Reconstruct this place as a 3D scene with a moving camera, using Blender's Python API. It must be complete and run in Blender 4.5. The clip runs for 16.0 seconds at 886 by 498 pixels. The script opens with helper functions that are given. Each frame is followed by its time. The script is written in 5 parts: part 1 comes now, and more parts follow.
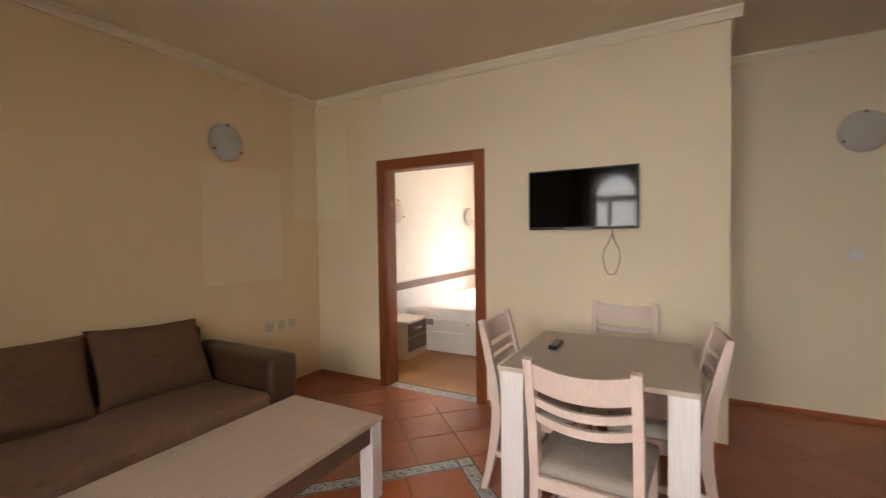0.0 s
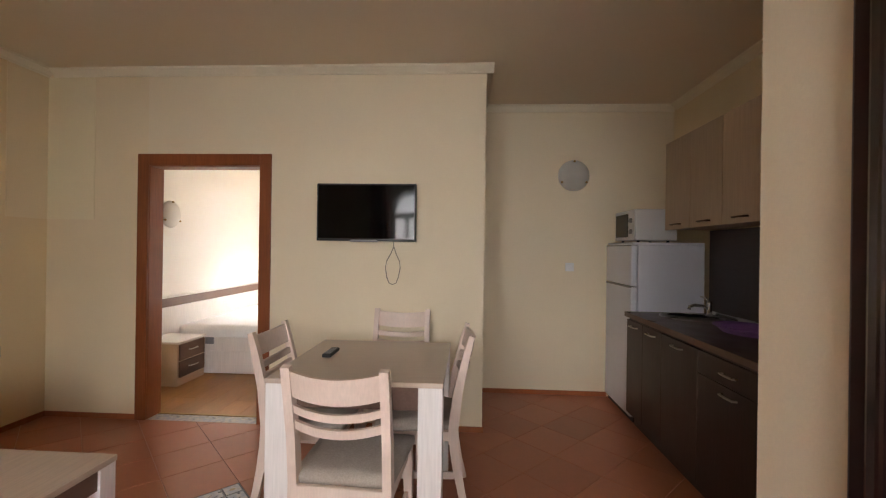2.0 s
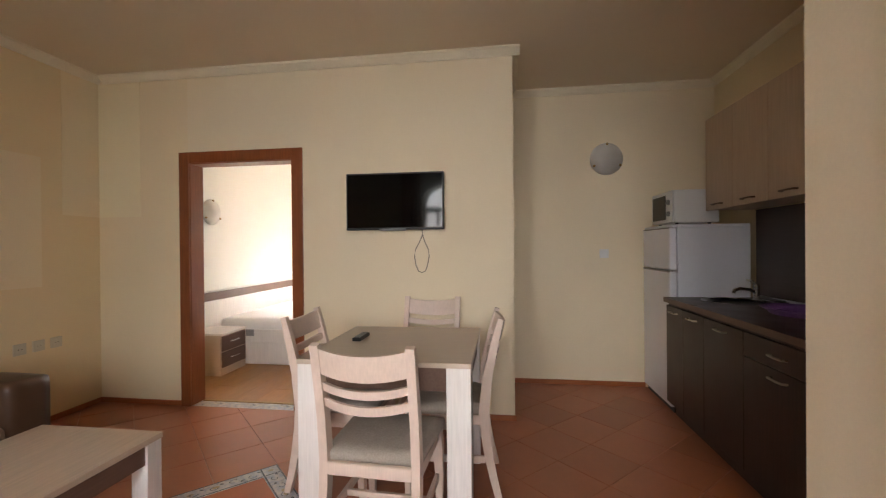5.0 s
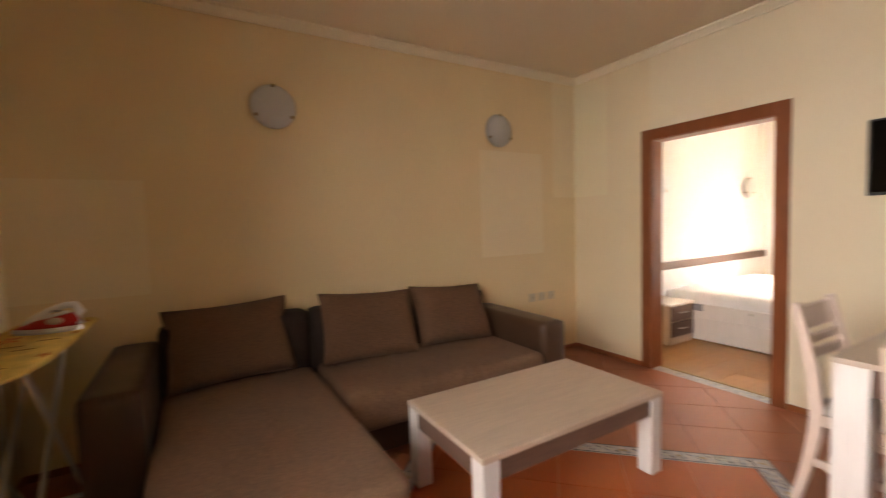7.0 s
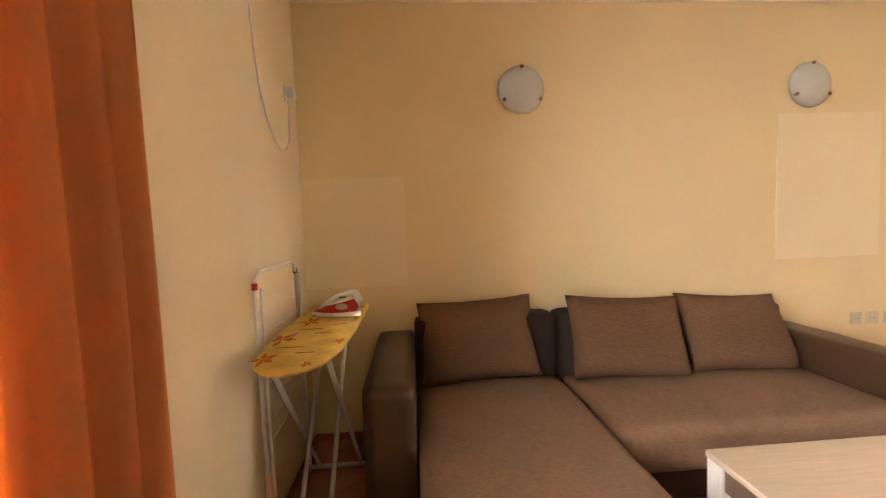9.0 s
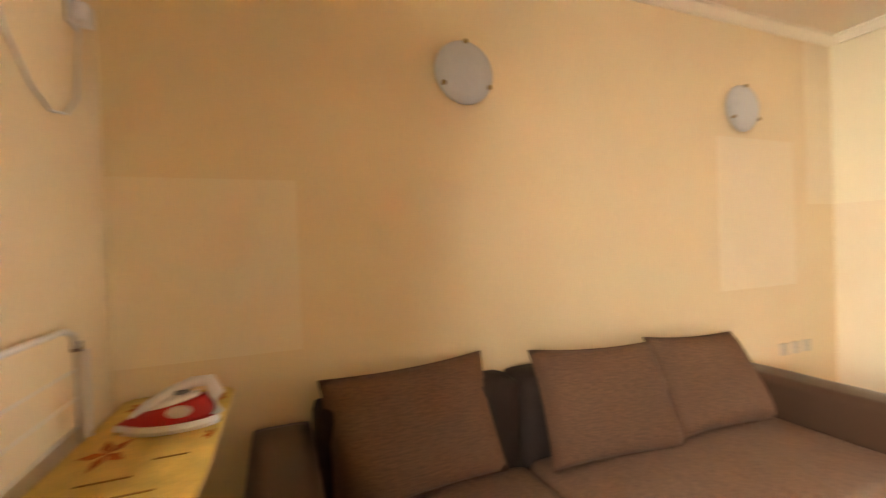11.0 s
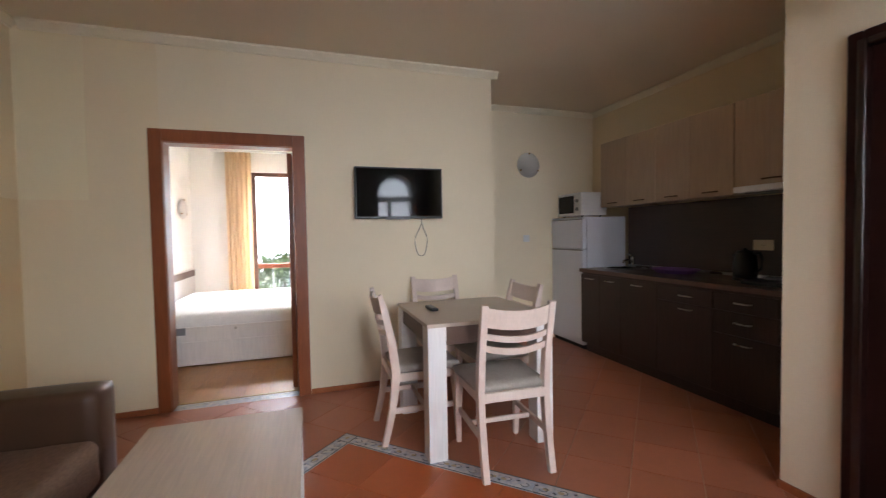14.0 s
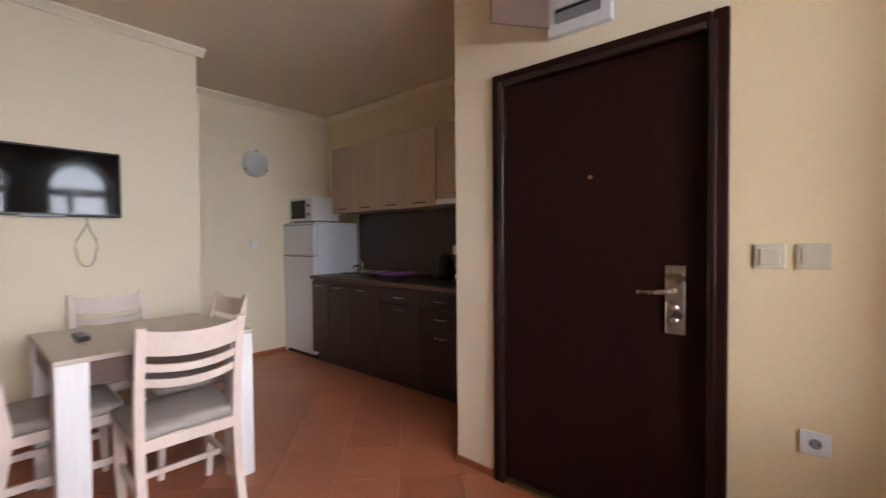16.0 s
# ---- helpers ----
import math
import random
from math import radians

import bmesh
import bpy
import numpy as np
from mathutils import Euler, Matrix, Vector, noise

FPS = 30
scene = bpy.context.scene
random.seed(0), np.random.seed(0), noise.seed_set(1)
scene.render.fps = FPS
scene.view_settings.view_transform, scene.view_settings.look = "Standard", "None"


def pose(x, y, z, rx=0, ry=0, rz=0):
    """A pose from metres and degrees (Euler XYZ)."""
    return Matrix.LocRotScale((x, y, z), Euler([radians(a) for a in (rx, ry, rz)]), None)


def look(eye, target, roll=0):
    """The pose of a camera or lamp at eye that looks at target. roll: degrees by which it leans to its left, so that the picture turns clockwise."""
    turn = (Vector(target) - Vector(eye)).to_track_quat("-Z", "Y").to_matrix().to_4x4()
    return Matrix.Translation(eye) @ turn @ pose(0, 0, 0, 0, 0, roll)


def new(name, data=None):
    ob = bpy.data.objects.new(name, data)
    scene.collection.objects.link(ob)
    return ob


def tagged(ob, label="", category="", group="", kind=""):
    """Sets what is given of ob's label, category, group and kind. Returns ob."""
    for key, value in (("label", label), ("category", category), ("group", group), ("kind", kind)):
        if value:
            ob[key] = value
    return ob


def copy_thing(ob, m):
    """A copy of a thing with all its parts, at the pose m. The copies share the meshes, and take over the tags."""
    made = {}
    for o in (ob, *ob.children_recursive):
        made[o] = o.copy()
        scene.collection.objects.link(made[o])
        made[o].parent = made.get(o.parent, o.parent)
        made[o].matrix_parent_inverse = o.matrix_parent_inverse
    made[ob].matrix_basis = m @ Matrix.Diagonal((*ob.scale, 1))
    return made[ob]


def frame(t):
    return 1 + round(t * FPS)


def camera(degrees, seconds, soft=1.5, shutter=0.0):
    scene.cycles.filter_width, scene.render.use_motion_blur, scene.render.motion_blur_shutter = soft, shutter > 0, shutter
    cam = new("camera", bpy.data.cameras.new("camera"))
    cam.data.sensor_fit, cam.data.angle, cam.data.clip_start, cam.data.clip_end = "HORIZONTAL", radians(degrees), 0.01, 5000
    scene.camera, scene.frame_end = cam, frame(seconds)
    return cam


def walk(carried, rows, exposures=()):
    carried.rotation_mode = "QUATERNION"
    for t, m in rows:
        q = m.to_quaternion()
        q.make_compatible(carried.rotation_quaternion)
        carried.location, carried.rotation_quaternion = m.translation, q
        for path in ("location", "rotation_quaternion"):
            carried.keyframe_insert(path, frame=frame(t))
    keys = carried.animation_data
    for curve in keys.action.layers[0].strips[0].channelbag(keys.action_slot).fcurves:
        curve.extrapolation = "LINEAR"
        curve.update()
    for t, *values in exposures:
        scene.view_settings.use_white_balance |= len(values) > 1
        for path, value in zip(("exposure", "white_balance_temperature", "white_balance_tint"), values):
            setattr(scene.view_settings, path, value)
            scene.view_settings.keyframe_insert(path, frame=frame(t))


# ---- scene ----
cam = camera(93.2, 16.0, soft=1.2, shutter=0.5)
PATH = [
    (0, (-0.373, 0.035, 1.352), (-1.324, 1.794, 1.289), -0.8),
    (0.5, (-0.35, 0.015, 1.392), (-1.049, 1.884, 1.258), -2.4),
    (1, (-0.301, 0.031, 1.354), (-0.724, 1.984, 1.26), -0.3),
    (1.5, (-0.244, 0.024, 1.356), (-0.505, 2.007, 1.358), -0.5),
    (2, (-0.178, 0.027, 1.334), (-0.291, 2.024, 1.335), 0.8),
    (2.5, (-0.136, 0.043, 1.321), (-0.323, 2.035, 1.327), 0.1),
    (3, (-0.126, 0.061, 1.317), (-0.295, 2.054, 1.315), -0.0),
    (5.5, (-0.16, 0.035, 1.248), (-0.531, 2.001, 1.236), -1.0),
    (6, (-0.257, -0.057, 1.288), (-1.206, 1.701, 1.196), -0.6),
    (6.5, (-0.319, -0.106, 1.321), (-1.759, 1.276, 1.191), -1.2),
    (7, (-0.449, -0.22, 1.304), (-2.17, 0.792, 1.183), -1.8),
    (7.5, (-0.528, -0.307, 1.321), (-2.439, 0.272, 1.209), -2.5),
    (7.8, (-0.55, -0.294, 1.33), (-2.504, 0.11, 1.194), -2.1),
    (8, (-0.606, -0.315, 1.297), (-2.579, -0.012, 1.175), -1.3),
    (8.2, (-0.641, -0.328, 1.338), (-2.632, -0.203, 1.207), -2.2),
    (10.5, (-1.519, -0.587, 1.275), (-3.487, -0.234, 1.234), -2.9),
    (11, (-1.694, -0.537, 1.334), (-3.556, 0.193, 1.314), -2.0),
    (11.5, (-1.755, -0.431, 1.318), (-3.236, 0.911, 1.245), 0.1),
    (12, (-1.828, -0.378, 1.3), (-2.763, 1.388, 1.219), -2.2),
    (12.5, (-1.797, -0.378, 1.294), (-2.27, 1.564, 1.215), -1.3),
    (13, (-1.77, -0.36, 1.282), (-1.791, 1.639, 1.206), -1.2),
    (13.5, (-1.718, -0.367, 1.244), (-1.32, 1.591, 1.175), -1.1),
    (14, (-1.646, -0.36, 1.25), (-1.03, 1.541, 1.18), -1.0),
    (14.5, (-1.617, -0.355, 1.25), (-0.818, 1.477, 1.181), -0.7),
    (15, (-1.541, -0.363, 1.24), (-0.502, 1.344, 1.162), -0.7),
    (15.5, (-1.443, -0.371, 1.26), (-0.105, 1.112, 1.155), -0.9),
    (16, (-1.292, -0.39, 1.23), (0.233, 0.903, 1.18), -0.5),
]
EXPOSURES = [(0.0, 0.92, 6950, 14), (1.0, 0.45, 6800, 15), (1.5, 0.7, 6700, 14), (3.0, 0.9, 6700, 12), (5.5, 0.95, 6800, 12), (7.0, 1.35, 7350, 16),
             (8.0, 2.2, 7250, 14), (10.5, 2.65, 7250, 11), (11.0, 2.65, 7350, 12), (12.0, 2.1, 6900, 14), (12.5, 1.6, 6600, 13), (13.5, 0.95, 6100, 11),
             (14.5, 0.9, 5800, 11), (15.5, 1.1, 5800, 11), (16.0, 1.3, 5900, 13)]
walk(cam, [(t, look(eye, target, roll)) for t, eye, target, roll in PATH], EXPOSURES)

# ---- light ----
world = bpy.data.worlds.new("sky")
scene.world = world
world.use_nodes = True
wn = world.node_tree
sky = wn.nodes.new("ShaderNodeTexSky")
sky.sky_type, sky.sun_disc = "NISHITA", False
sky.sun_elevation, sky.sun_rotation = radians(48), radians(100)
sky.air_density, sky.dust_density = 1.0, 3.0
wn.links.new(sky.outputs[0], wn.nodes["Background"].inputs[0])
wn.nodes["Background"].inputs[1].default_value = 0.15
sun = new("sun", bpy.data.lights.new("sun", "SUN"))
sun.data.energy, sun.data.angle, sun.data.color = 4.0, radians(3), (1.0, 0.95, 0.87)
# the sun stands in the east, so that no beam falls through the north and south windows
sun.matrix_basis = look((20, 2, 22), (0, 2, 0))


def sky_lamp(name, eye, target, width, height, watts, colour):
    lamp = new(name, bpy.data.lights.new(name, "AREA"))
    lamp.data.shape, lamp.data.size, lamp.data.size_y = "RECTANGLE", width, height
    lamp.data.energy, lamp.data.color = watts, colour
    lamp.matrix_basis = look(eye, target)
    return lamp


# the sky's light at the two round-headed windows and beyond the balcony
sky_lamp("sky_south", (1.3, -3.6, 2.2), (1.3, -1.1, 2.12), 8.4, 2.3, 520, (0.95, 0.97, 1.0))
sky_lamp("sky_north", (-1.85, 8.2, 3.7), (-2.3, 5.4, 0.7), 3.0, 1.6, 1300, (0.97, 0.98, 1.0))


# ---- materials ----
def material(name, colour, rough=0.6, metal=0.0, spots=0.08, scale=3.0, grain=0.05, grain_scale=60.0, bump=0.1,
             stretch=(1, 1, 1), vary=0.0, coat=0.0, spec=0.5, transmission=0.0, ior=1.45, sheen=0.0, second=None, wear=0.06):
    """A surface with stains (spots, scale), fine grain (grain, grain_scale) and relief; stretch draws the grain out along an axis."""
    m = bpy.data.materials.new(name)
    m.use_nodes = True
    n, link = m.node_tree.nodes, m.node_tree.links.new
    p = n["Principled BSDF"]
    at = n.new("ShaderNodeTexCoord")
    mp = n.new("ShaderNodeMapping")
    mp.inputs["Scale"].default_value = stretch
    where = at.outputs["Object"]
    if vary:
        # pieces that share a mesh each take their own stretch of the pattern
        own, far, move = n.new("ShaderNodeObjectInfo"), n.new("ShaderNodeMath"), n.new("ShaderNodeVectorMath")
        far.operation, far.inputs[1].default_value = "MULTIPLY", 37.0
        link(own.outputs["Random"], far.inputs[0])
        link(where, move.inputs[0])
        link(far.outputs[0], move.inputs[1])
        where = move.outputs[0]
    link(where, mp.inputs["Vector"])
    big, fine = n.new("ShaderNodeTexNoise"), n.new("ShaderNodeTexNoise")
    big.inputs["Scale"].default_value, big.inputs["Detail"].default_value = scale, 5
    fine.inputs["Scale"].default_value, fine.inputs["Detail"].default_value = grain_scale, 4
    link(where, big.inputs["Vector"])
    link(mp.outputs[0], fine.inputs["Vector"])
    total = None
    for tex, amount in ((big, spots), (fine, grain)):
        r = n.new("ShaderNodeMapRange")
        r.interpolation_type = "SMOOTHSTEP"
        r.inputs["From Min"].default_value, r.inputs["From Max"].default_value = 0.15, 0.85
        r.inputs["To Min"].default_value, r.inputs["To Max"].default_value = 1 - amount, 1 + amount
        link(tex.outputs[0], r.inputs["Value"])
        if total is None:
            total = r.outputs[0]
        else:
            mu = n.new("ShaderNodeMath")
            mu.operation = "MULTIPLY"
            link(total, mu.inputs[0])
            link(r.outputs[0], mu.inputs[1])
            total = mu.outputs[0]
    if vary:
        info, r, mu = n.new("ShaderNodeObjectInfo"), n.new("ShaderNodeMapRange"), n.new("ShaderNodeMath")
        r.inputs["To Min"].default_value, r.inputs["To Max"].default_value = 1 - vary, 1 + vary
        mu.operation = "MULTIPLY"
        link(info.outputs["Random"], r.inputs["Value"])
        link(total, mu.inputs[0])
        link(r.outputs[0], mu.inputs[1])
        total = mu.outputs[0]
    base = n.new("ShaderNodeVectorMath")
    base.operation = "SCALE"
    if second:
        mix = n.new("ShaderNodeMix")
        mix.data_type = "RGBA"
        mix.inputs["A"].default_value, mix.inputs["B"].default_value = (*colour, 1), (*second, 1)
        r = n.new("ShaderNodeMapRange")
        r.inputs["From Min"].default_value, r.inputs["From Max"].default_value = 0.4, 0.6
        link(fine.outputs[0], r.inputs["Value"])
        link(r.outputs[0], mix.inputs["Factor"])
        link(mix.outputs["Result"], base.inputs[0])
    else:
        base.inputs[0].default_value = colour
    link(total, base.inputs["Scale"])
    link(base.outputs[0], p.inputs["Base Color"])
    rr = n.new("ShaderNodeMapRange")
    rr.interpolation_type = "SMOOTHSTEP"
    rr.inputs["From Min"].default_value, rr.inputs["From Max"].default_value = 0.2, 0.8
    rr.inputs["To Min"].default_value, rr.inputs["To Max"].default_value = max(rough - wear, 0.02), min(rough + wear, 1)
    link(big.outputs[0], rr.inputs["Value"])
    link(rr.outputs[0], p.inputs["Roughness"])
    p.inputs["Metallic"].default_value = metal
    p.inputs["Coat Weight"].default_value = coat
    p.inputs["Coat Roughness"].default_value = 0.12
    p.inputs["Specular IOR Level"].default_value = spec
    p.inputs["Transmission Weight"].default_value = transmission
    p.inputs["IOR"].default_value = ior
    p.inputs["Sheen Weight"].default_value = sheen
    if bump:
        b = n.new("ShaderNodeBump")
        b.inputs["Strength"].default_value, b.inputs["Distance"].default_value = bump, 0.004
        link(fine.outputs[0], b.inputs["Height"])
        link(b.outputs[0], p.inputs["Normal"])
    return m


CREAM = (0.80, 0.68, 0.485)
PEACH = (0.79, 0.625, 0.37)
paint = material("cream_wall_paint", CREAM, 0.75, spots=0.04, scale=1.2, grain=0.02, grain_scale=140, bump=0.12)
# peach tone: west wall, and the orange light on the entrance wall's south stretch
wall_peach = material("peach_wall_tone", PEACH, 0.75, spots=0.04, scale=1.2, grain=0.02, grain_scale=140, bump=0.12)
# yellower cream: kitchen east wall, and the light's fall-off near the north corner
wall_mid = material("yellowish_cream_wall_tone", (0.79, 0.655, 0.44), 0.75, spots=0.04, scale=1.2, grain=0.02, grain_scale=140, bump=0.12)
wall_warm = material("warm_cream_wall_tone", (0.79, 0.64, 0.42), 0.75, spots=0.04, scale=1.2, grain=0.02, grain_scale=140, bump=0.12)
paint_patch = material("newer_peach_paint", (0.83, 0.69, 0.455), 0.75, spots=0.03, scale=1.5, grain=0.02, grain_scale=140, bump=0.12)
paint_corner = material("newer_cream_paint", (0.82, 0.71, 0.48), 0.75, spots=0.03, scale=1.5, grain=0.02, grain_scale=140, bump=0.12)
bedroom_paint = material("bedroom_pale_paint", (0.86, 0.84, 0.79), 0.75, spots=0.03, scale=1.2, grain=0.02, grain_scale=140, bump=0.1)
ceiling_paint = material("ceiling_paint", (0.80, 0.69, 0.53), 0.8, spots=0.03, scale=0.8, grain=0.02, grain_scale=150, bump=0.08)
crown_white = material("crown_plaster", (0.82, 0.73, 0.56), 0.6, spots=0.03, grain=0.02, bump=0.05)
terracotta = material("terracotta_tile", (0.405, 0.140, 0.069), 0.30, spots=0.05, scale=4, grain=0.03, grain_scale=30, bump=0.0, vary=0.10, wear=0.01)
terracotta_red = material("terracotta_red_tile", (0.46, 0.110, 0.030), 0.34, spots=0.05, scale=4, grain=0.03, grain_scale=30, bump=0.0, vary=0.07, wear=0.01)
skirting_mat = material("terracotta_skirting", (0.34, 0.11, 0.04), 0.35, spots=0.15, scale=5, grain=0.08, grain_scale=35, bump=0.1)
grout = material("grout", (0.52, 0.37, 0.26), 0.9, spots=0.2, scale=6, grain=0.1, bump=0.3)
decor = material("decor_tile", (0.64, 0.60, 0.56), 0.3, spots=0.12, scale=9, grain=0.20, grain_scale=26, bump=0.0, second=(0.34, 0.36, 0.42))
decor_dark = material("decor_tile_line", (0.07, 0.07, 0.085), 0.35, spots=0.1, grain=0.1, bump=0.0)
decor_ochre = material("decor_tile_leaf", (0.42, 0.33, 0.20), 0.35, spots=0.2, grain=0.1, bump=0.0)
laminate = material("laminate_floor", (0.40, 0.20, 0.075), 0.35, spots=0.12, scale=2, grain=0.16, grain_scale=18, stretch=(6, 0.5, 1), bump=0.04, vary=0.10)
door_wood = material("reddish_door_wood", (0.24, 0.070, 0.022), 0.38, spots=0.12, scale=3, grain=0.16, grain_scale=22, stretch=(5, 5, 0.3), bump=0.05)
dark_door = material("dark_mahogany_door", (0.021, 0.0066, 0.0052), 0.30, spots=0.03, scale=2, grain=0.08, grain_scale=20, stretch=(8, 8, 0.25), bump=0.0, spec=0.15, wear=0.0)
dark_bead = material("glossy_dark_door_bead", (0.014, 0.005, 0.004), 0.20, spots=0.05, grain=0.03, bump=0.0, spec=0.6, coat=0.4)
cord_brown = material("dull_brown_cord", (0.20, 0.155, 0.12), 0.6, spots=0.03, grain=0.02, bump=0.0)
beige_plastic = material("beige_switch_plastic", (0.58, 0.50, 0.36), 0.45, spots=0.05, grain=0.02, bump=0.0)
ash = material("pale_ash_laminate", (0.56, 0.44, 0.335), 0.38, spots=0.05, scale=4, grain=0.09, grain_scale=16, stretch=(6, 0.35, 6), bump=0.03)
ash_table = material("pale_ash_tabletop", (0.55, 0.44, 0.35), 0.32, spots=0.04, scale=3, grain=0.05, grain_scale=9, stretch=(0.5, 8, 8), bump=0.0)
ash_white = material("whitened_ash_leg", (0.78, 0.73, 0.69), 0.45, spots=0.04, scale=4, grain=0.08, grain_scale=18, stretch=(6, 6, 0.3), bump=0.03)
truffle = material("truffle_brown_laminate", (0.155, 0.090, 0.065), 0.45, spots=0.08, scale=4, grain=0.14, grain_scale=18, stretch=(6, 0.4, 6), bump=0.03)
chair_wood = material("pinkish_white_chair_wood", (0.70, 0.55, 0.46), 0.42, spots=0.06, scale=5, grain=0.06, grain_scale=25, stretch=(6, 6, 0.5), bump=0.04)
seat_fabric = material("grey_beige_seat_fabric", (0.36, 0.305, 0.255), 0.9, spots=0.08, scale=14, grain=0.18, grain_scale=160, bump=0.4, sheen=0.05)
sofa_fabric = material("brown_sofa_fabric", (0.192, 0.108, 0.062), 0.9, spots=0.10, scale=5, grain=0.22, grain_scale=120, stretch=(1, 0.35, 1), bump=0.5, sheen=0.03)
pillow_fabric = material("brown_pillow_fabric", (0.148, 0.077, 0.041), 0.9, spots=0.10, scale=6, grain=0.25, grain_scale=110, stretch=(1, 0.3, 1.6), bump=0.5, sheen=0.0)
sofa_leather = material("dark_brown_leatherette", (0.070, 0.035, 0.019), 0.36, spots=0.08, scale=4, grain=0.06, grain_scale=200, bump=0.15)
sofa_dark = material("darker_back_fabric", (0.030, 0.016, 0.010), 0.75, spots=0.08, scale=4, grain=0.1, grain_scale=150, bump=0.2)
white_enamel = material("white_enamel", (0.79, 0.81, 0.87), 0.35, spots=0.02, scale=3, grain=0.01, bump=0.02)
white_plastic = material("white_plastic", (0.75, 0.74, 0.72), 0.45, spots=0.03, grain=0.01, bump=0.02)
black_plastic = material("black_plastic", (0.006, 0.006, 0.006), 0.42, spots=0.05, grain=0.02, bump=0.02)
screen_black = material("tv_screen", (0.002, 0.002, 0.002), 0.045, spots=0.02, grain=0.0, bump=0.0, spec=0.38)
grey_plastic = material("grey_plastic", (0.25, 0.25, 0.26), 0.5, spots=0.05, grain=0.02, bump=0.02)
wenge = material("dark_wenge_front", (0.042, 0.022, 0.016), 0.42, spots=0.08, scale=4, grain=0.30, grain_scale=16, stretch=(6, 6, 0.25), bump=0.04)
beige_front = material("beige_cabinet_front", (0.50, 0.375, 0.265), 0.45, spots=0.05, scale=3, grain=0.08, grain_scale=14, stretch=(5, 5, 0.3), bump=0.03)
worktop_mat = material("brown_worktop", (0.075, 0.046, 0.033), 0.35, spots=0.12, scale=8, grain=0.2, grain_scale=40, bump=0.04)
splash = material("dark_splashback", (0.062, 0.038, 0.029), 0.35, spots=0.08, scale=3, grain=0.12, grain_scale=14, stretch=(6, 0.4, 6), bump=0.03)
steel = material("brushed_steel", (0.62, 0.60, 0.57), 0.28, metal=1.0, spots=0.06, grain=0.08, grain_scale=80, bump=0.04)
nickel = material("antique_nickel", (0.50, 0.46, 0.40), 0.30, metal=1.0, spots=0.15, scale=20, grain=0.08, bump=0.05)
bronze = material("dark_bronze", (0.13, 0.085, 0.055), 0.38, metal=1.0, spots=0.12, scale=20, grain=0.06, bump=0.03)
brass = material("dull_brass", (0.40, 0.27, 0.12), 0.35, metal=1.0, spots=0.1, grain=0.05, bump=0.02)
frosted = material("frosted_lamp_glass", (0.70, 0.68, 0.64), 0.45, spots=0.03, scale=9, grain=0.02, grain_scale=28, bump=0.05, transmission=0.25)
clear_glass = material("window_glass", (0.97, 0.98, 0.98), 0.02, spots=0.0, grain=0.0, bump=0.0, transmission=1.0)
window_brown = material("brown_window_frame", (0.095, 0.040, 0.020), 0.4, spots=0.08, grain=0.12, grain_scale=20, stretch=(5, 5, 0.4), bump=0.04)
white_metal = material("white_powder_coat", (0.66, 0.64, 0.62), 0.4, spots=0.04, grain=0.02, bump=0.03)
red_plastic = material("red_plastic", (0.42, 0.012, 0.010), 0.3, spots=0.05, grain=0.02, bump=0.02)
purple_plastic = material("purple_plastic", (0.26, 0.12, 0.36), 0.4, spots=0.05, grain=0.02, bump=0.02)
mattress_white = material("white_mattress", (0.86, 0.85, 0.84), 0.85, spots=0.04, scale=5, grain=0.05, grain_scale=80, bump=0.4)
cable_grey = material("pale_grey_cable", (0.50, 0.42, 0.34), 0.6, spots=0.03, grain=0.02, bump=0.0)
outside_wall = material("outside_render", (0.62, 0.55, 0.45), 0.85, spots=0.08, grain=0.05, bump=0.2)
roof_tile = material("pink_roof_tile", (0.45, 0.24, 0.19), 0.8, spots=0.15, scale=4, grain=0.2, grain_scale=8, stretch=(1, 8, 1), bump=0.3)
leaf_mat = material("tree_leaf", (0.11, 0.16, 0.06), 0.6, spots=0.3, scale=2, grain=0.2, grain_scale=20, bump=0.1)
bark = material("tree_bark", (0.12, 0.085, 0.06), 0.9, spots=0.2, grain=0.3, grain_scale=12, bump=0.5)
ground_mat = material("dry_ground", (0.16, 0.17, 0.09), 0.95, spots=0.3, scale=0.3, grain=0.2, grain_scale=4, bump=0.3)


def cloth(name, colour, through_colour, rough=0.9):
    """A thin curtain cloth that lets light through."""
    m = bpy.data.materials.new(name)
    m.use_nodes = True
    n, link = m.node_tree.nodes, m.node_tree.links.new
    p, out = n["Principled BSDF"], n["Material Output"]
    at, weave = n.new("ShaderNodeTexCoord"), n.new("ShaderNodeTexNoise")
    weave.inputs["Scale"].default_value = 90
    link(at.outputs["Object"], weave.inputs["Vector"])
    r, v = n.new("ShaderNodeMapRange"), n.new("ShaderNodeVectorMath")
    r.inputs["To Min"].default_value, r.inputs["To Max"].default_value = 0.85, 1.15
    link(weave.outputs[0], r.inputs["Value"])
    v.operation = "SCALE"
    v.inputs[0].default_value = colour
    link(r.outputs[0], v.inputs["Scale"])
    link(v.outputs[0], p.inputs["Base Color"])
    p.inputs["Roughness"].default_value = rough
    t, mix = n.new("ShaderNodeBsdfTranslucent"), n.new("ShaderNodeMixShader")
    t.inputs["Color"].default_value = (*through_colour, 1)
    mix.inputs[0].default_value = 0.5
    link(p.outputs[0], mix.inputs[1])
    link(t.outputs[0], mix.inputs[2])
    link(mix.outputs[0], out.inputs["Surface"])
    return m


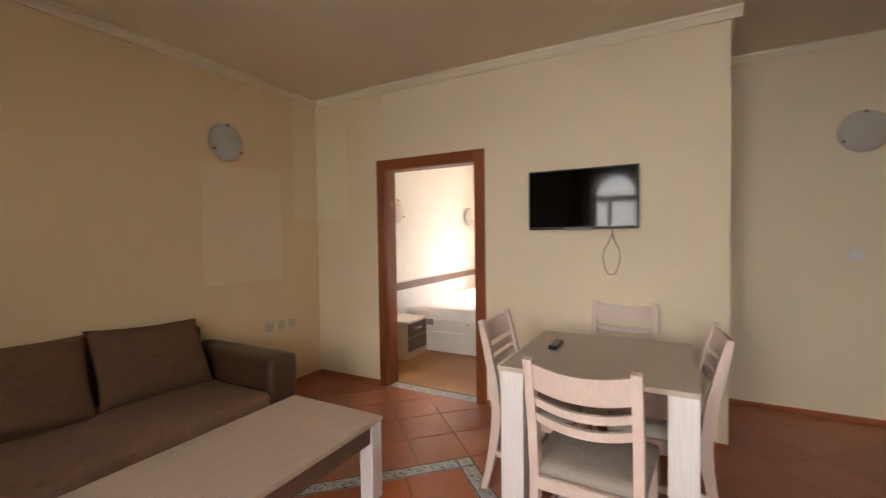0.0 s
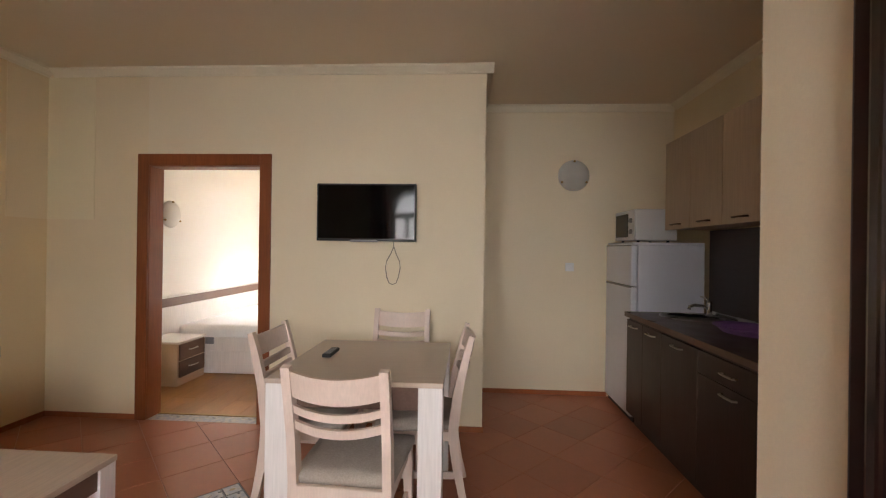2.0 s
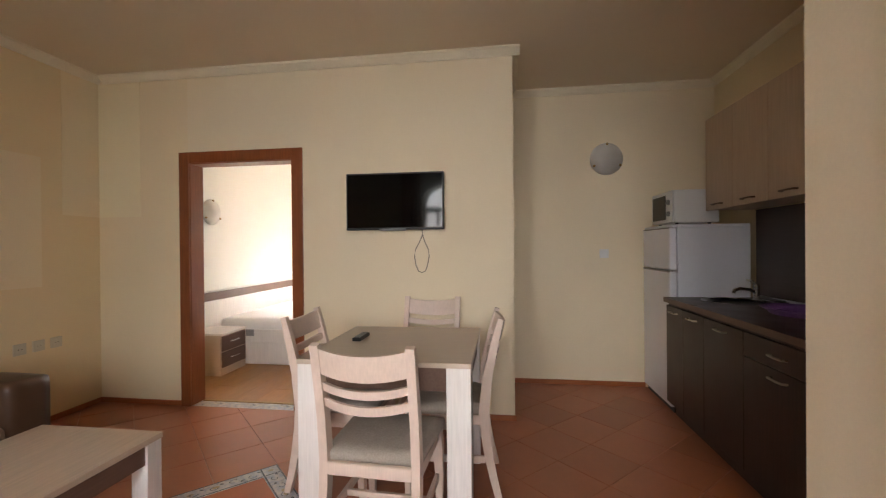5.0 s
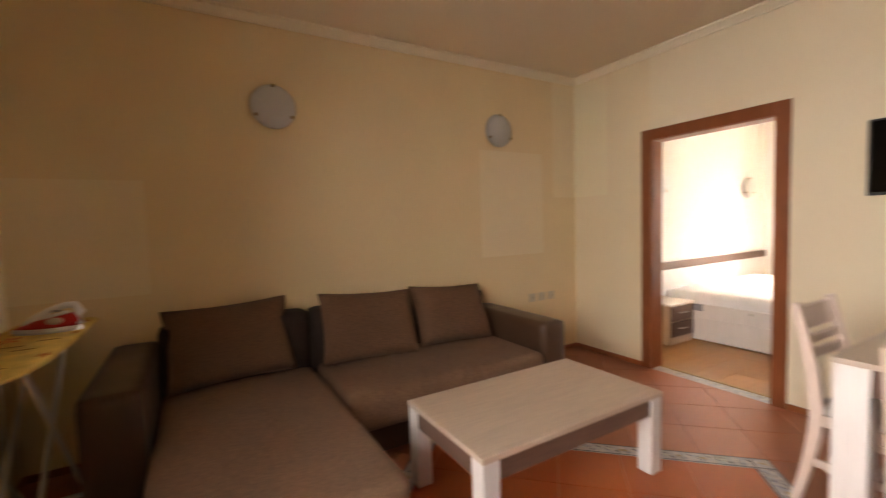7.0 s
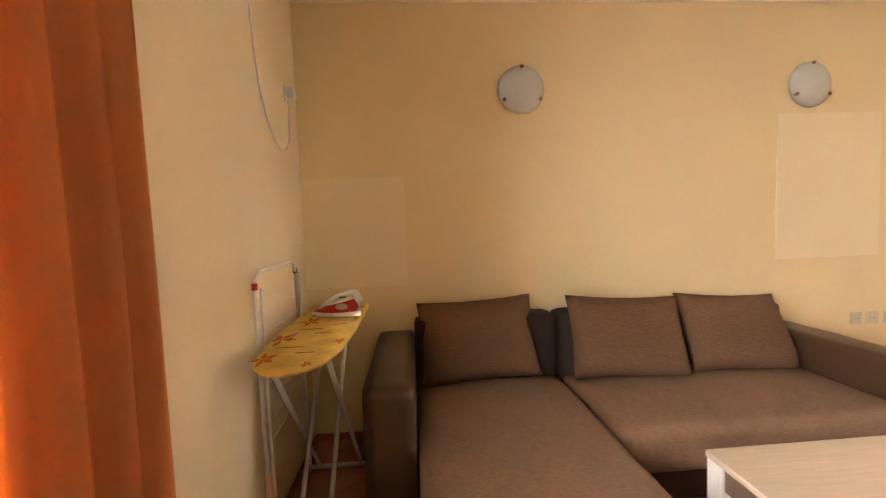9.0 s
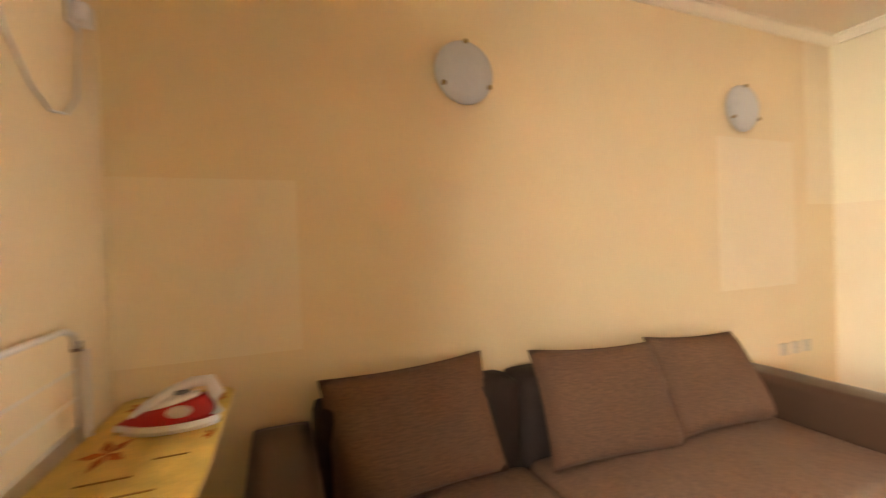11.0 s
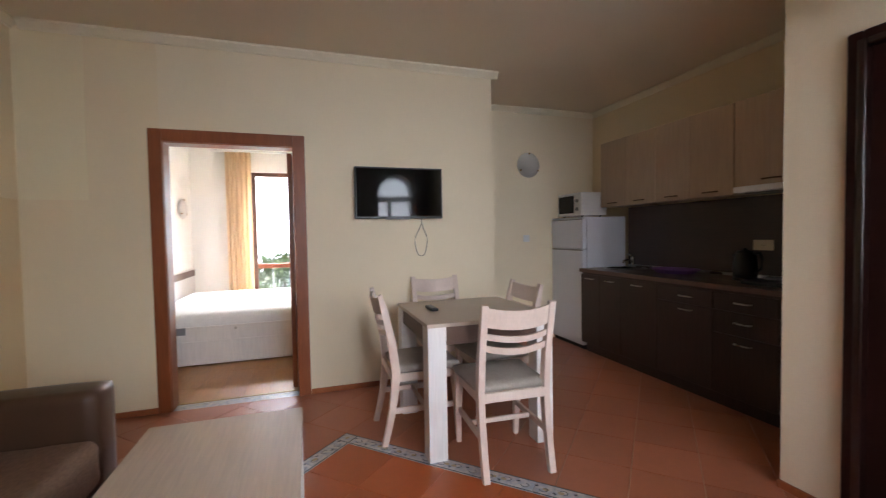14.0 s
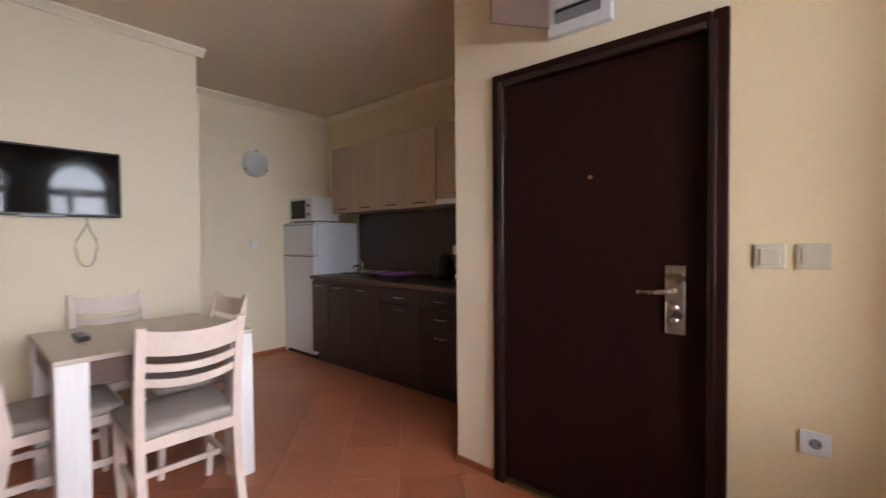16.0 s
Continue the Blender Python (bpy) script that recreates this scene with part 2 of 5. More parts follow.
glow = bpy.data.materials.new("bright_haze")
glow.use_nodes = True
gn = glow.node_tree
ge = gn.nodes.new("ShaderNodeEmission")
ge.inputs[0].default_value, ge.inputs[1].default_value = (0.95, 0.97, 1.0, 1), 5.0
gn.links.new(ge.outputs[0], gn.nodes["Material Output"].inputs[0])

curtain_orange = cloth("orange_curtain_cloth", (0.55, 0.21, 0.07), (0.75, 0.30, 0.08))
curtain_cream = cloth("cream_curtain_cloth", (0.84, 0.67, 0.46), (0.95, 0.79, 0.58))


# ---- building helpers ----
def thing(name, x, y, z, label, category, rz=0.0, group="", kind=""):
    ob = new(name)
    ob.matrix_basis = pose(x, y, z, 0, 0, rz)
    return tagged(ob, label, category, group, kind)


def part(name, bm, mat, parent, label="", smooth=False):
    """Links a bmesh, given in the place's own metres, as one mesh under a thing or a part."""
    top = parent
    while top.parent:
        top = top.parent
    bm.transform(top.matrix_basis.inverted())
    bmesh.ops.recalc_face_normals(bm, faces=bm.faces)
    me = bpy.data.meshes.new(name)
    bm.to_mesh(me)
    bm.free()
    for f in me.polygons:
        f.use_smooth = smooth
    me.materials.append(mat)
    ob = new(name, me)
    ob.parent = parent
    if label:
        ob["label"] = label
    return ob


def solo(name, bm, mat, label, category, group="", kind="", smooth=False):
    """A thing that is one mesh, with its origin at the middle of its base."""
    lo = [min(v.co[i] for v in bm.verts) for i in range(3)]
    hi = [max(v.co[i] for v in bm.verts) for i in range(3)]
    at = Vector(((lo[0] + hi[0]) / 2, (lo[1] + hi[1]) / 2, lo[2]))
    bm.transform(Matrix.Translation(-at))
    bmesh.ops.recalc_face_normals(bm, faces=bm.faces)
    me = bpy.data.meshes.new(name)
    bm.to_mesh(me)
    bm.free()
    for f in me.polygons:
        f.use_smooth = smooth
    me.materials.append(mat)
    ob = new(name, me)
    ob.location = at
    return tagged(ob, label, category, group, kind)


def B():
    return bmesh.new()


def box(bm, x0, y0, z0, x1, y1, z1, bevel=0.0, seg=2, m=None):
    x0, x1 = min(x0, x1), max(x0, x1)
    y0, y1 = min(y0, y1), max(y0, y1)
    z0, z1 = min(z0, z1), max(z0, z1)
    vs = [bm.verts.new((x, y, z)) for x in (x0, x1) for y in (y0, y1) for z in (z0, z1)]
    fs = [bm.faces.new([vs[i] for i in q]) for q in ((0, 1, 3, 2), (4, 6, 7, 5), (0, 4, 5, 1), (2, 3, 7, 6), (0, 2, 6, 4), (1, 5, 7, 3))]
    if bevel:
        es = list({e for f in fs for e in f.edges})
        r = bmesh.ops.bevel(bm, geom=es, offset=bevel, segments=seg, affect="EDGES", profile=0.5)
        vs = list({v for f in r["faces"] for v in f.verts} | {v for v in vs if v.is_valid})
    if m is not None:
        bmesh.ops.transform(bm, matrix=m, verts=vs)
    return bm


def prism(bm, outline, axis, a, b):
    """Draws a flat outline out along an axis from a to b; the outline's pairs are the two other axes in order."""
    def put(p, c):
        q = list(p)
        q.insert("xyz".index(axis), c)
        return bm.verts.new(q)
    lo, hi = [put(p, a) for p in outline], [put(p, b) for p in outline]
    bm.faces.new(lo)
    bm.faces.new(hi[::-1])
    for i in range(len(outline)):
        j = (i + 1) % len(outline)
        bm.faces.new((lo[i], lo[j], hi[j], hi[i]))
    return bm


def sweep(bm, pts, w, d=None, n=0, up=(0, 0, 1)):
    """A bar along a line of points: n = 0 a flat bar w by d, else a round one of radius w. w may be a list."""
    pts = [Vector(p) for p in pts]
    ws = w if isinstance(w, (list, tuple)) else [w] * len(pts)
    rings = []
    for i, p in enumerate(pts):
        way = (pts[min(i + 1, len(pts) - 1)] - pts[max(i - 1, 0)]).normalized()
        side = way.cross(Vector(up))
        if side.length < 1e-3:
            side = way.cross(Vector((1, 0, 0)))
        side.normalize()
        top = side.cross(way).normalized()
        if n:
            ring = [p + (side * math.cos(2 * math.pi * k / n) + top * math.sin(2 * math.pi * k / n)) * ws[i] for k in range(n)]
        else:
            dd = d[i] if isinstance(d, (list, tuple)) else (d or ws[i])
            ring = [p + side * (ws[i] / 2 * a) + top * (dd / 2 * b) for a, b in ((-1, -1), (1, -1), (1, 1), (-1, 1))]
        rings.append([bm.verts.new(q) for q in ring])
    k = len(rings[0])
    for r, s in zip(rings, rings[1:]):
        for i in range(k):
            bm.faces.new((r[i], r[(i + 1) % k], s[(i + 1) % k], s[i]))
    bm.faces.new(rings[0][::-1])
    bm.faces.new(rings[-1])
    return bm


def lathe(bm, profile, m, n=32):
    """Turns a profile of (radius, height) round the z axis and sets it by the pose m."""
    rings = [[bm.verts.new(m @ Vector((r * math.cos(2 * math.pi * k / n), r * math.sin(2 * math.pi * k / n), h))) for k in range(n)] for r, h in profile]
    for a, b in zip(rings, rings[1:]):
        for k in range(n):
            bm.faces.new((a[k], a[(k + 1) % n], b[(k + 1) % n], b[k]))
    bm.faces.new(rings[0][::-1])
    bm.faces.new(rings[-1])
    return bm


def soft_block(bm, x0, y0, z0, x1, y1, z1, r=0.05, puff=0.02, n=12, seed=0, crease=0.0, step=0.05):
    """An upholstered block: a rounded box whose top swells and whose faces are a little uneven."""
    nx, ny, nz = max(2, int((x1 - x0) / step)), max(2, int((y1 - y0) / step)), max(2, int((z1 - z0) / (step * 0.8)))
    keep = {}

    def vert(i, j, k):
        if (i, j, k) in keep:
            return keep[i, j, k]
        u, v, w = i / nx, j / ny, k / nz
        p = Vector((x0 + (x1 - x0) * u, y0 + (y1 - y0) * v, z0 + (z1 - z0) * w))
        q = Vector((min(max(p.x, x0 + r), x1 - r), min(max(p.y, y0 + r), y1 - r), min(max(p.z, z0 + r), z1 - r)))
        d = p - q
        if d.length > 1e-6:
            p = q + d.normalized() * r
        if w > 0.5:
            p.z += puff * (max(0, math.sin(math.pi * u)) * max(0, math.sin(math.pi * v))) ** 0.5 * (w - 0.5) * 2
        p += Vector((1, 1, 1)) * crease * noise.noise(p * 9 + Vector((seed, 0, 0)))
        keep[i, j, k] = bm.verts.new(p)
        return keep[i, j, k]

    for i in range(nx):
        for j in range(ny):
            for k in (0, nz):
                bm.faces.new((vert(i, j, k), vert(i + 1, j, k), vert(i + 1, j + 1, k), vert(i, j + 1, k)))
    for i in range(nx):
        for k in range(nz):
            for j in (0, ny):
                bm.faces.new((vert(i, j, k), vert(i + 1, j, k), vert(i + 1, j, k + 1), vert(i, j, k + 1)))
    for j in range(ny):
        for k in range(nz):
            for i in (0, nx):
                bm.faces.new((vert(i, j, k), vert(i, j + 1, k), vert(i, j + 1, k + 1), vert(i, j, k + 1)))
    return bm


def clip(poly, a, b, c):
    """The part of a convex outline on which a x + b y <= c."""
    out = []
    for i, p in enumerate(poly):
        q = poly[(i + 1) % len(poly)]
        dp, dq = a * p[0] + b * p[1] - c, a * q[0] + b * q[1] - c
        if dp <= 0:
            out.append(p)
        if dp * dq < 0:
            s = dp / (dp - dq)
            out.append((p[0] + s * (q[0] - p[0]), p[1] + s * (q[1] - p[1])))
    return out


def area(poly):
    return abs(sum(p[0] * q[1] - p[1] * q[0] for p, q in zip(poly, poly[1:] + poly[:1]))) / 2 if len(poly) > 2 else 0.0


# ---- the structure ----
CEIL = 2.68
WX, EX, SY, TY = -3.43, 0.495, -1.08, 3.097        # west, entrance, south and television walls
KX, KY, PY = 1.70, 3.97, 1.03                      # kitchen east and north walls, end of the entrance wall
BX, BY = -3.31, 6.85                               # bedroom west and north walls


def wall(name, pieces, mat, label):
    bm = B()
    for p in pieces:
        box(bm, *p)
    return solo(name, bm, mat, label, "wall", kind="structure")


wall("wall_west", [(WX - 0.2, SY - 0.25, -0.02, WX, TY, CEIL)], wall_peach, "plain peach wall behind the corner sofa")
DX0, DX1, DZ = -2.618, -1.722, 1.955
# dimming toward the corner is put into this stretch's yellowish tone
wall("wall_north_corner", [(WX - 0.2, TY, -0.02, DX0, TY + 0.14, CEIL)], wall_mid, "wall between the corner and the bedroom doorway, dimming put into its yellowish cream colour")
wall("wall_north", [(DX1, TY, -0.02, -0.05, TY + 0.14, CEIL), (DX0, TY, DZ, DX1, TY + 0.14, CEIL)],
     paint, "cream painted wall with the television and the bedroom doorway")
wall("wall_return", [(-0.19, TY + 0.14, -0.02, -0.05, BY + 0.2, CEIL)], paint, "cream painted wall at the side of the kitchen niche")
wall("wall_kitchen_north", [(-0.05, KY, -0.02, KX + 0.15, KY + 0.15, CEIL)], paint, "cream painted back wall of the kitchen niche")
wall("wall_kitchen_east", [(KX, PY, -0.02, KX + 0.15, KY, CEIL)], wall_mid, "yellowish cream wall behind the kitchen cabinets")
EY0, EY1, EZ = -0.203, 0.782, 2.032
# orange curtain light on this stretch is put into its peach colour
wall("wall_east_south", [(EX, SY - 0.25, -0.02, EX + 0.15, EY0, CEIL)], wall_peach, "wall with the light switches beside the entrance door, orange light put into its peach colour")
wall("wall_east", [(EX, EY1, -0.02, EX + 0.15, PY, CEIL), (EX, EY0, EZ, EX + 0.15, EY1, CEIL)],
     paint, "cream painted wall round the entrance door")
wall("wall_kitchen_south", [(EX + 0.15, PY - 0.15, -0.02, KX + 0.15, PY, CEIL)], paint, "cream painted end wall of the kitchen niche")
wall("wall_bedroom_west", [(BX - 0.2, TY + 0.14, -0.02, BX, BY + 0.2, CEIL)], bedroom_paint, "pale painted bedroom wall behind the bed")
NX0, NX1, NZ0, NZ1 = -2.46, -1.25, 0.06, 2.28
wall("wall_bedroom_north", [(BX, BY, -0.02, NX0, BY + 0.2, CEIL), (NX1, BY, -0.02, -0.19, BY + 0.2, CEIL), (NX0, BY, NZ1, NX1, BY + 0.2, CEIL), (NX0, BY, -0.02, NX1, BY + 0.2, NZ0)],
     bedroom_paint, "pale painted bedroom wall round the balcony window")

# south wall with two round-headed windows
WINS = ((-0.44, 0.24), (-1.47, -0.79))
WSILL, WSPRING = 0.80, 1.99
bm = B()
xs = WX - 0.2
for x0, x1 in sorted(WINS):
    box(bm, xs, SY - 0.25, -0.02, x0, SY, CEIL)
    box(bm, x0, SY - 0.25, -0.02, x1, SY, WSILL)
    r, c = (x1 - x0) / 2, (x0 + x1) / 2
    arc = [(c + r * math.cos(a), WSPRING + r * math.sin(a)) for a in np.linspace(0, math.pi, 25)]
    for (ax, az), (bx_, bz) in zip(arc, arc[1:]):
        prism(bm, [(ax, az), (bx_, bz), (bx_, CEIL), (ax, CEIL)], "y", SY - 0.25, SY)
    xs = x1
box(bm, xs, SY - 0.25, -0.02, EX, SY, CEIL)
solo("wall_south", bm, wall_warm, "warm cream wall with two round-headed windows", "wall", kind="structure")


def ceiling(name, pieces, label):
    bm = B()
    for p in pieces:
        box(bm, *p)
    solo(name, bm, ceiling_paint, label, "ceiling", kind="structure")


ceiling("ceiling", [(WX - 0.2, SY - 0.25, CEIL, KX + 0.15, TY + 0.07, CEIL + 0.15), (-0.05, TY + 0.07, CEIL, KX + 0.15, KY + 0.15, CEIL + 0.15)],
        "plain beige painted living room ceiling")
ceiling("ceiling_bedroom", [(WX - 0.2, TY + 0.07, CEIL, -0.05, BY + 0.2, CEIL + 0.15)], "plain pale bedroom ceiling")

# crown moulding, mitred by running short of the corners
CROWN = [(0.0, 0.0), (0.008, 0.0), (0.012, -0.0), (0.018, 0.012), (0.032, 0.026), (0.044, 0.038), (0.052, 0.042), (0.052, 0.058), (0.0, 0.058)]


def crown(name, axis, at, sign, a, b):
    bm = B()
    outline = [(at + sign * (u + 0.0005), CEIL - 0.059 + w) for u, w in CROWN]
    prism(bm, outline, axis, a, b)
    solo(name, bm, crown_white, "slim pale plaster crown moulding under the ceiling", "crown moulding", kind="structure")


crown("trim_crown_west", "y", WX, 1, SY, TY)
crown("trim_crown_north", "x", TY, -1, WX + 0.053, 0.003)
crown("trim_crown_return", "y", -0.05, 1, TY, KY - 0.053)
crown("trim_crown_kitchen", "x", KY, -1, -0.05, KX)
crown("trim_crown_kitchen_east", "y", KX, -1, PY, KY - 0.053)
crown("trim_crown_bedroom", "x", BY, -1, BX, -0.19)
crown("trim_crown_bedroom_west", "y", BX, 1, TY + 0.14, BY - 0.053)

# terracotta skirting
SK = 0.042


def skirting(name, axis, at, sign, a, b):
    bm = B()
    t0, t1 = sorted((at, at + sign * 0.011))
    if axis == "x":
        box(bm, a, t0, 0.0, b, t1, SK, 0.003, 1)
    else:
        box(bm, t0, a, 0.0, t1, b, SK, 0.003, 1)
    solo(name, bm, skirting_mat, "low terracotta tile skirting along the wall", "baseboard", kind="structure")


skirting("baseboard_west", "y", WX, 1, SY + 0.011, TY)
skirting("baseboard_north_a", "x", TY, -1, WX + 0.011, -2.692)
skirting("baseboard_north_b", "x", TY, -1, -1.644, -0.039)
skirting("baseboard_return", "y", -0.05, 1, TY, KY)
skirting("baseboard_kitchen", "x", KY, -1, -0.039, 1.12)
skirting("baseboard_east_a", "y", EX, -1, EY1 + 0.002, PY)
skirting("baseboard_east_b", "y", EX, -1, SY, EY0 - 0.002)
skirting("baseboard_pillar", "x", PY, 1, EX - 0.011, 1.10)
skirting("baseboard_south", "x", SY, 1, WX, EX - 0.011)

# squares of newer paint on the old
bm = B()
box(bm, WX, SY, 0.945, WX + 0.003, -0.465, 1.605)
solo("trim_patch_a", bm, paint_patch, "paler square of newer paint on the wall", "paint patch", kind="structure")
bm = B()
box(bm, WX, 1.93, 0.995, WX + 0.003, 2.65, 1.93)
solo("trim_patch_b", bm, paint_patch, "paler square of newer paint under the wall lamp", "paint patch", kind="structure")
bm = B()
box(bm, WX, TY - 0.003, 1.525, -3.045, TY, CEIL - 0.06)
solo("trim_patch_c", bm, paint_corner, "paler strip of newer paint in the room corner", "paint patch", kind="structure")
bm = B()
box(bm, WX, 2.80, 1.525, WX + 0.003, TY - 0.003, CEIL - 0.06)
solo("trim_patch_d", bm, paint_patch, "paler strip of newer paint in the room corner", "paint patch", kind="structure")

# floors
bm = B()
box(bm, WX, SY, -0.08, EX, TY, -0.010)
box(bm, EX, PY, -0.08, KX, KY, -0.010)
box(bm, -0.05, TY, -0.08, EX, KY, -0.010)
floor = solo("floor", bm, grout, "terracotta tiled floor laid diagonally with a patterned border", "floor", kind="structure")
bm = B()
box(bm, BX, TY + 0.14, -0.08, -0.19, BY, -0.012)
box(bm, DX0, TY, -0.08, DX1, TY + 0.14, -0.012)
floor_bed = solo("floor_bedroom", bm, laminate, "reddish brown laminate bedroom floor", "floor", kind="structure")

# ---- bedroom doorway ----
door1 = thing("door_1", -2.17, TY + 0.07, 0, "open reddish brown wooden bedroom door in its frame", "door", kind="structure")
for nm, p in (("architrave", (-2.690, TY - 0.016, 0, DX0 + 0.012, TY, 2.03)), ("architrave", (DX1 - 0.012, TY - 0.016, 0, -1.646, TY, 2.03)),
              ("architrave", (DX0 + 0.012, TY - 0.0155, DZ - 0.012, DX1 - 0.012, TY, 2.03)),
              ("jamb", (DX0, TY, 0, DX0 + 0.016, TY + 0.15, DZ)), ("jamb", (DX1 - 0.016, TY, 0, DX1, TY + 0.15, DZ)),
              ("head_jamb", (DX0 + 0.016, TY, DZ - 0.018, DX1 - 0.016, TY + 0.15, DZ)),
              ("architrave", (-2.690, TY + 0.141, 0, DX0, TY + 0.156, 2.03)), ("architrave", (DX1, TY + 0.141, 0, -1.646, TY + 0.156, 2.03))):
    part(nm, box(B(), *p, 0.004, 2), door_wood, door1)
leaf = part("door_leaf", box(B(), DX1 - 0.062, TY + 0.165, 0.012, DX1 - 0.024, TY + 0.985, DZ - 0.03, 0.003, 1), door_wood, door1)
bm = B()
for z in (0.45, 1.55):
    box(bm, DX1 - 0.066, TY + 0.28, z - 0.3, DX1 - 0.062, TY + 0.86, z + 0.25, 0.002, 1)
part("raised_panel", bm, door_wood, leaf)
bm = B()
box(bm, DX1 - 0.068, TY + 0.90, 0.93, DX1 - 0.0625, TY + 0.94, 1.13, 0.002, 1)
sweep(bm, [(DX1 - 0.068, TY + 0.92, 1.06), (DX1 - 0.105, TY + 0.92, 1.06), (DX1 - 0.11, TY + 0.80, 1.06)], 0.009, n=8)
part("door_handle", bm, nickel, leaf, "nickel door handle")

# ---- entrance door ----
door2 = thing("door_2", EX, 0.29, 0, "closed dark mahogany brown steel entrance door", "door", kind="structure")
FW = 0.052
for p in ((EX - 0.022, EY0, 0, EX + 0.10, EY0 + FW, EZ), (EX - 0.022, EY1 - FW, 0, EX + 0.10, EY1, EZ), (EX - 0.0215, EY0 + FW, EZ - FW, EX + 0.10, EY1 - FW, EZ)):
    part("frame", box(B(), *p, 0.008, 2), dark_door, door2)
for p in ((EX - 0.026, EY0 + FW + 0.014, EZ - FW - 0.014, EX + 0.03, EY1 - FW - 0.014, EZ - FW + 0.02), (EX - 0.026, EY0 + FW - 0.02, 0, EX + 0.03, EY0 + FW + 0.014, EZ - FW + 0.02), (EX - 0.026, EY1 - FW - 0.014, 0, EX + 0.03, EY1 - FW + 0.02, EZ - FW + 0.02)):
    part("frame_bead", box(B(), *p, 0.010, 3), dark_bead, door2)
part("threshold", box(B(), EX - 0.02, EY0 + FW, 0.0, EX + 0.10, EY1 - FW, 0.016, 0.004, 1), brass, door2, "worn brass coloured threshold strip")
leaf2 = part("door_leaf", box(B(), EX + 0.02, EY0 + FW, 0.016, EX + 0.07, EY1 - FW, EZ - FW, 0.004, 1), dark_door, door2)
for y in (0.05, 0.20, 0.36, 0.52):
    part("pressed_rib", box(B(), EX + 0.0185, y, 0.10, EX + 0.0205, y + 0.10, 0.86, 0.001, 2), dark_door, leaf2)
for y in (0.05, 0.36):
    part("pressed_panel", box(B(), EX + 0.0185, y, 1.18, EX + 0.0205, y + 0.26, 1.84, 0.001, 2), dark_door, leaf2)
handle = part("lock_plate", box(B(), EX + 0.008, -0.066, 0.853, EX + 0.0205, 0.003, 1.119, 0.005, 2), nickel, door2, "antique nickel lock plate")
part("lever", sweep(B(), [(EX + 0.01, -0.030, 1.022), (EX - 0.035, -0.030, 1.022), (EX - 0.042, -0.015, 1.020), (EX - 0.042, 0.092, 1.014)], [0.010, 0.010, 0.010, 0.008], n=10), nickel, handle)
for z in (0.955, 0.905):
    part("lock_cylinder", lathe(B(), [(0.014, 0), (0.014, 0.008), (0.010, 0.011)], pose(EX + 0.009, -0.031, z, 0, -90, 0), 14), steel, handle)
part("peephole", lathe(B(), [(0.009, 0), (0.009, 0.006), (0.006, 0.008)], pose(EX + 0.0205, 0.30, 1.49, 0, -90, 0), 12), brass, leaf2)

# ---- windows ----
def arched_window(name, x0, x1):
    r, c, y0, y1 = (x1 - x0) / 2, (x0 + x1) / 2, SY - 0.20, SY - 0.14
    w = thing(name, c, SY - 0.17, WSILL, "round-headed brown framed window with a transom", "window", kind="structure")
    f = 0.05
    bm = B()
    for a, b in zip(np.linspace(0, math.pi, 25), np.linspace(0, math.pi, 25)[1:]):
        q = [(c + rr * math.cos(t), WSPRING + rr * math.sin(t)) for rr, t in ((r, a), (r, b), (r - f, b), (r - f, a))]
        prism(bm, q, "y", y0, y1)
    part("arch_frame", bm, window_brown, w)
    part("window_frame", box(B(), x0, y0, WSILL, x0 + f, y1, WSPRING), window_brown, w)
    part("window_frame", box(B(), x1 - f, y0, WSILL, x1, y1, WSPRING), window_brown, w)
    part("window_frame", box(B(), x0 + f, y0, WSILL, x1 - f, y1, WSILL + f), window_brown, w)
    part("transom", box(B(), x0 + f, y0, 1.86, x1 - f, y1 + 0.01, 1.955, 0.006, 1), window_brown, w)
    part("mullion", box(B(), x0 + 0.22, y0, WSILL + f, x0 + 0.28, y1 + 0.008, 1.86, 0.006, 1), window_brown, w)
    for p in ((x0 + f, WSILL + f, x0 + 0.22, 1.86), (x0 + 0.28, WSILL + f, x1 - f, 1.86)):
        g = part("pane", box(B(), p[0], y0 + 0.025, p[1], p[2], y0 + 0.031, p[3]), clear_glass, w)
        g.visible_shadow = False
    arc = [(c + (r - f) * math.cos(a), max(WSPRING + (r - f) * math.sin(a), 1.955)) for a in np.linspace(0, math.pi, 25)]
    arc = [(x1 - f, 1.955)] + arc[:] + [(x0 + f, 1.955)]
    g = part("pane", prism(B(), arc, "y", y0 + 0.025, y0 + 0.031), clear_glass, w)
    g.visible_shadow = False
    part("window_sill", box(B(), x0 - 0.03, SY - 0.139, WSILL + 0.001, x1 + 0.03, SY + 0.03, WSILL + 0.025, 0.006, 2), white_plastic, w)
    return w


for i, (x0, x1) in enumerate(WINS):
    arched_window("window_%d" % (i + 1), x0, x1)

win3 = thing("window_3", (NX0 + NX1) / 2, BY + 0.1, NZ0, "brown framed balcony window in the bedroom", "window", kind="structure")
f, y0, y1 = 0.06, BY + 0.06, BY + 0.13
for p in ((NX0, NZ0, NX0 + f, NZ1), (NX1 - f, NZ0, NX1, NZ1), (NX0 + f, NZ0, NX1 - f, NZ0 + f), (NX0 + f, NZ1 - f, NX1 - f, NZ1)):
    part("window_frame", box(B(), p[0], y0, p[1], p[2], y1, p[3], 0.004, 1), window_brown, win3)
part("mid_rail", box(B(), NX0 + f, y0, 0.755, NX1 - f, y1, 0.825, 0.004, 1), door_wood, win3)
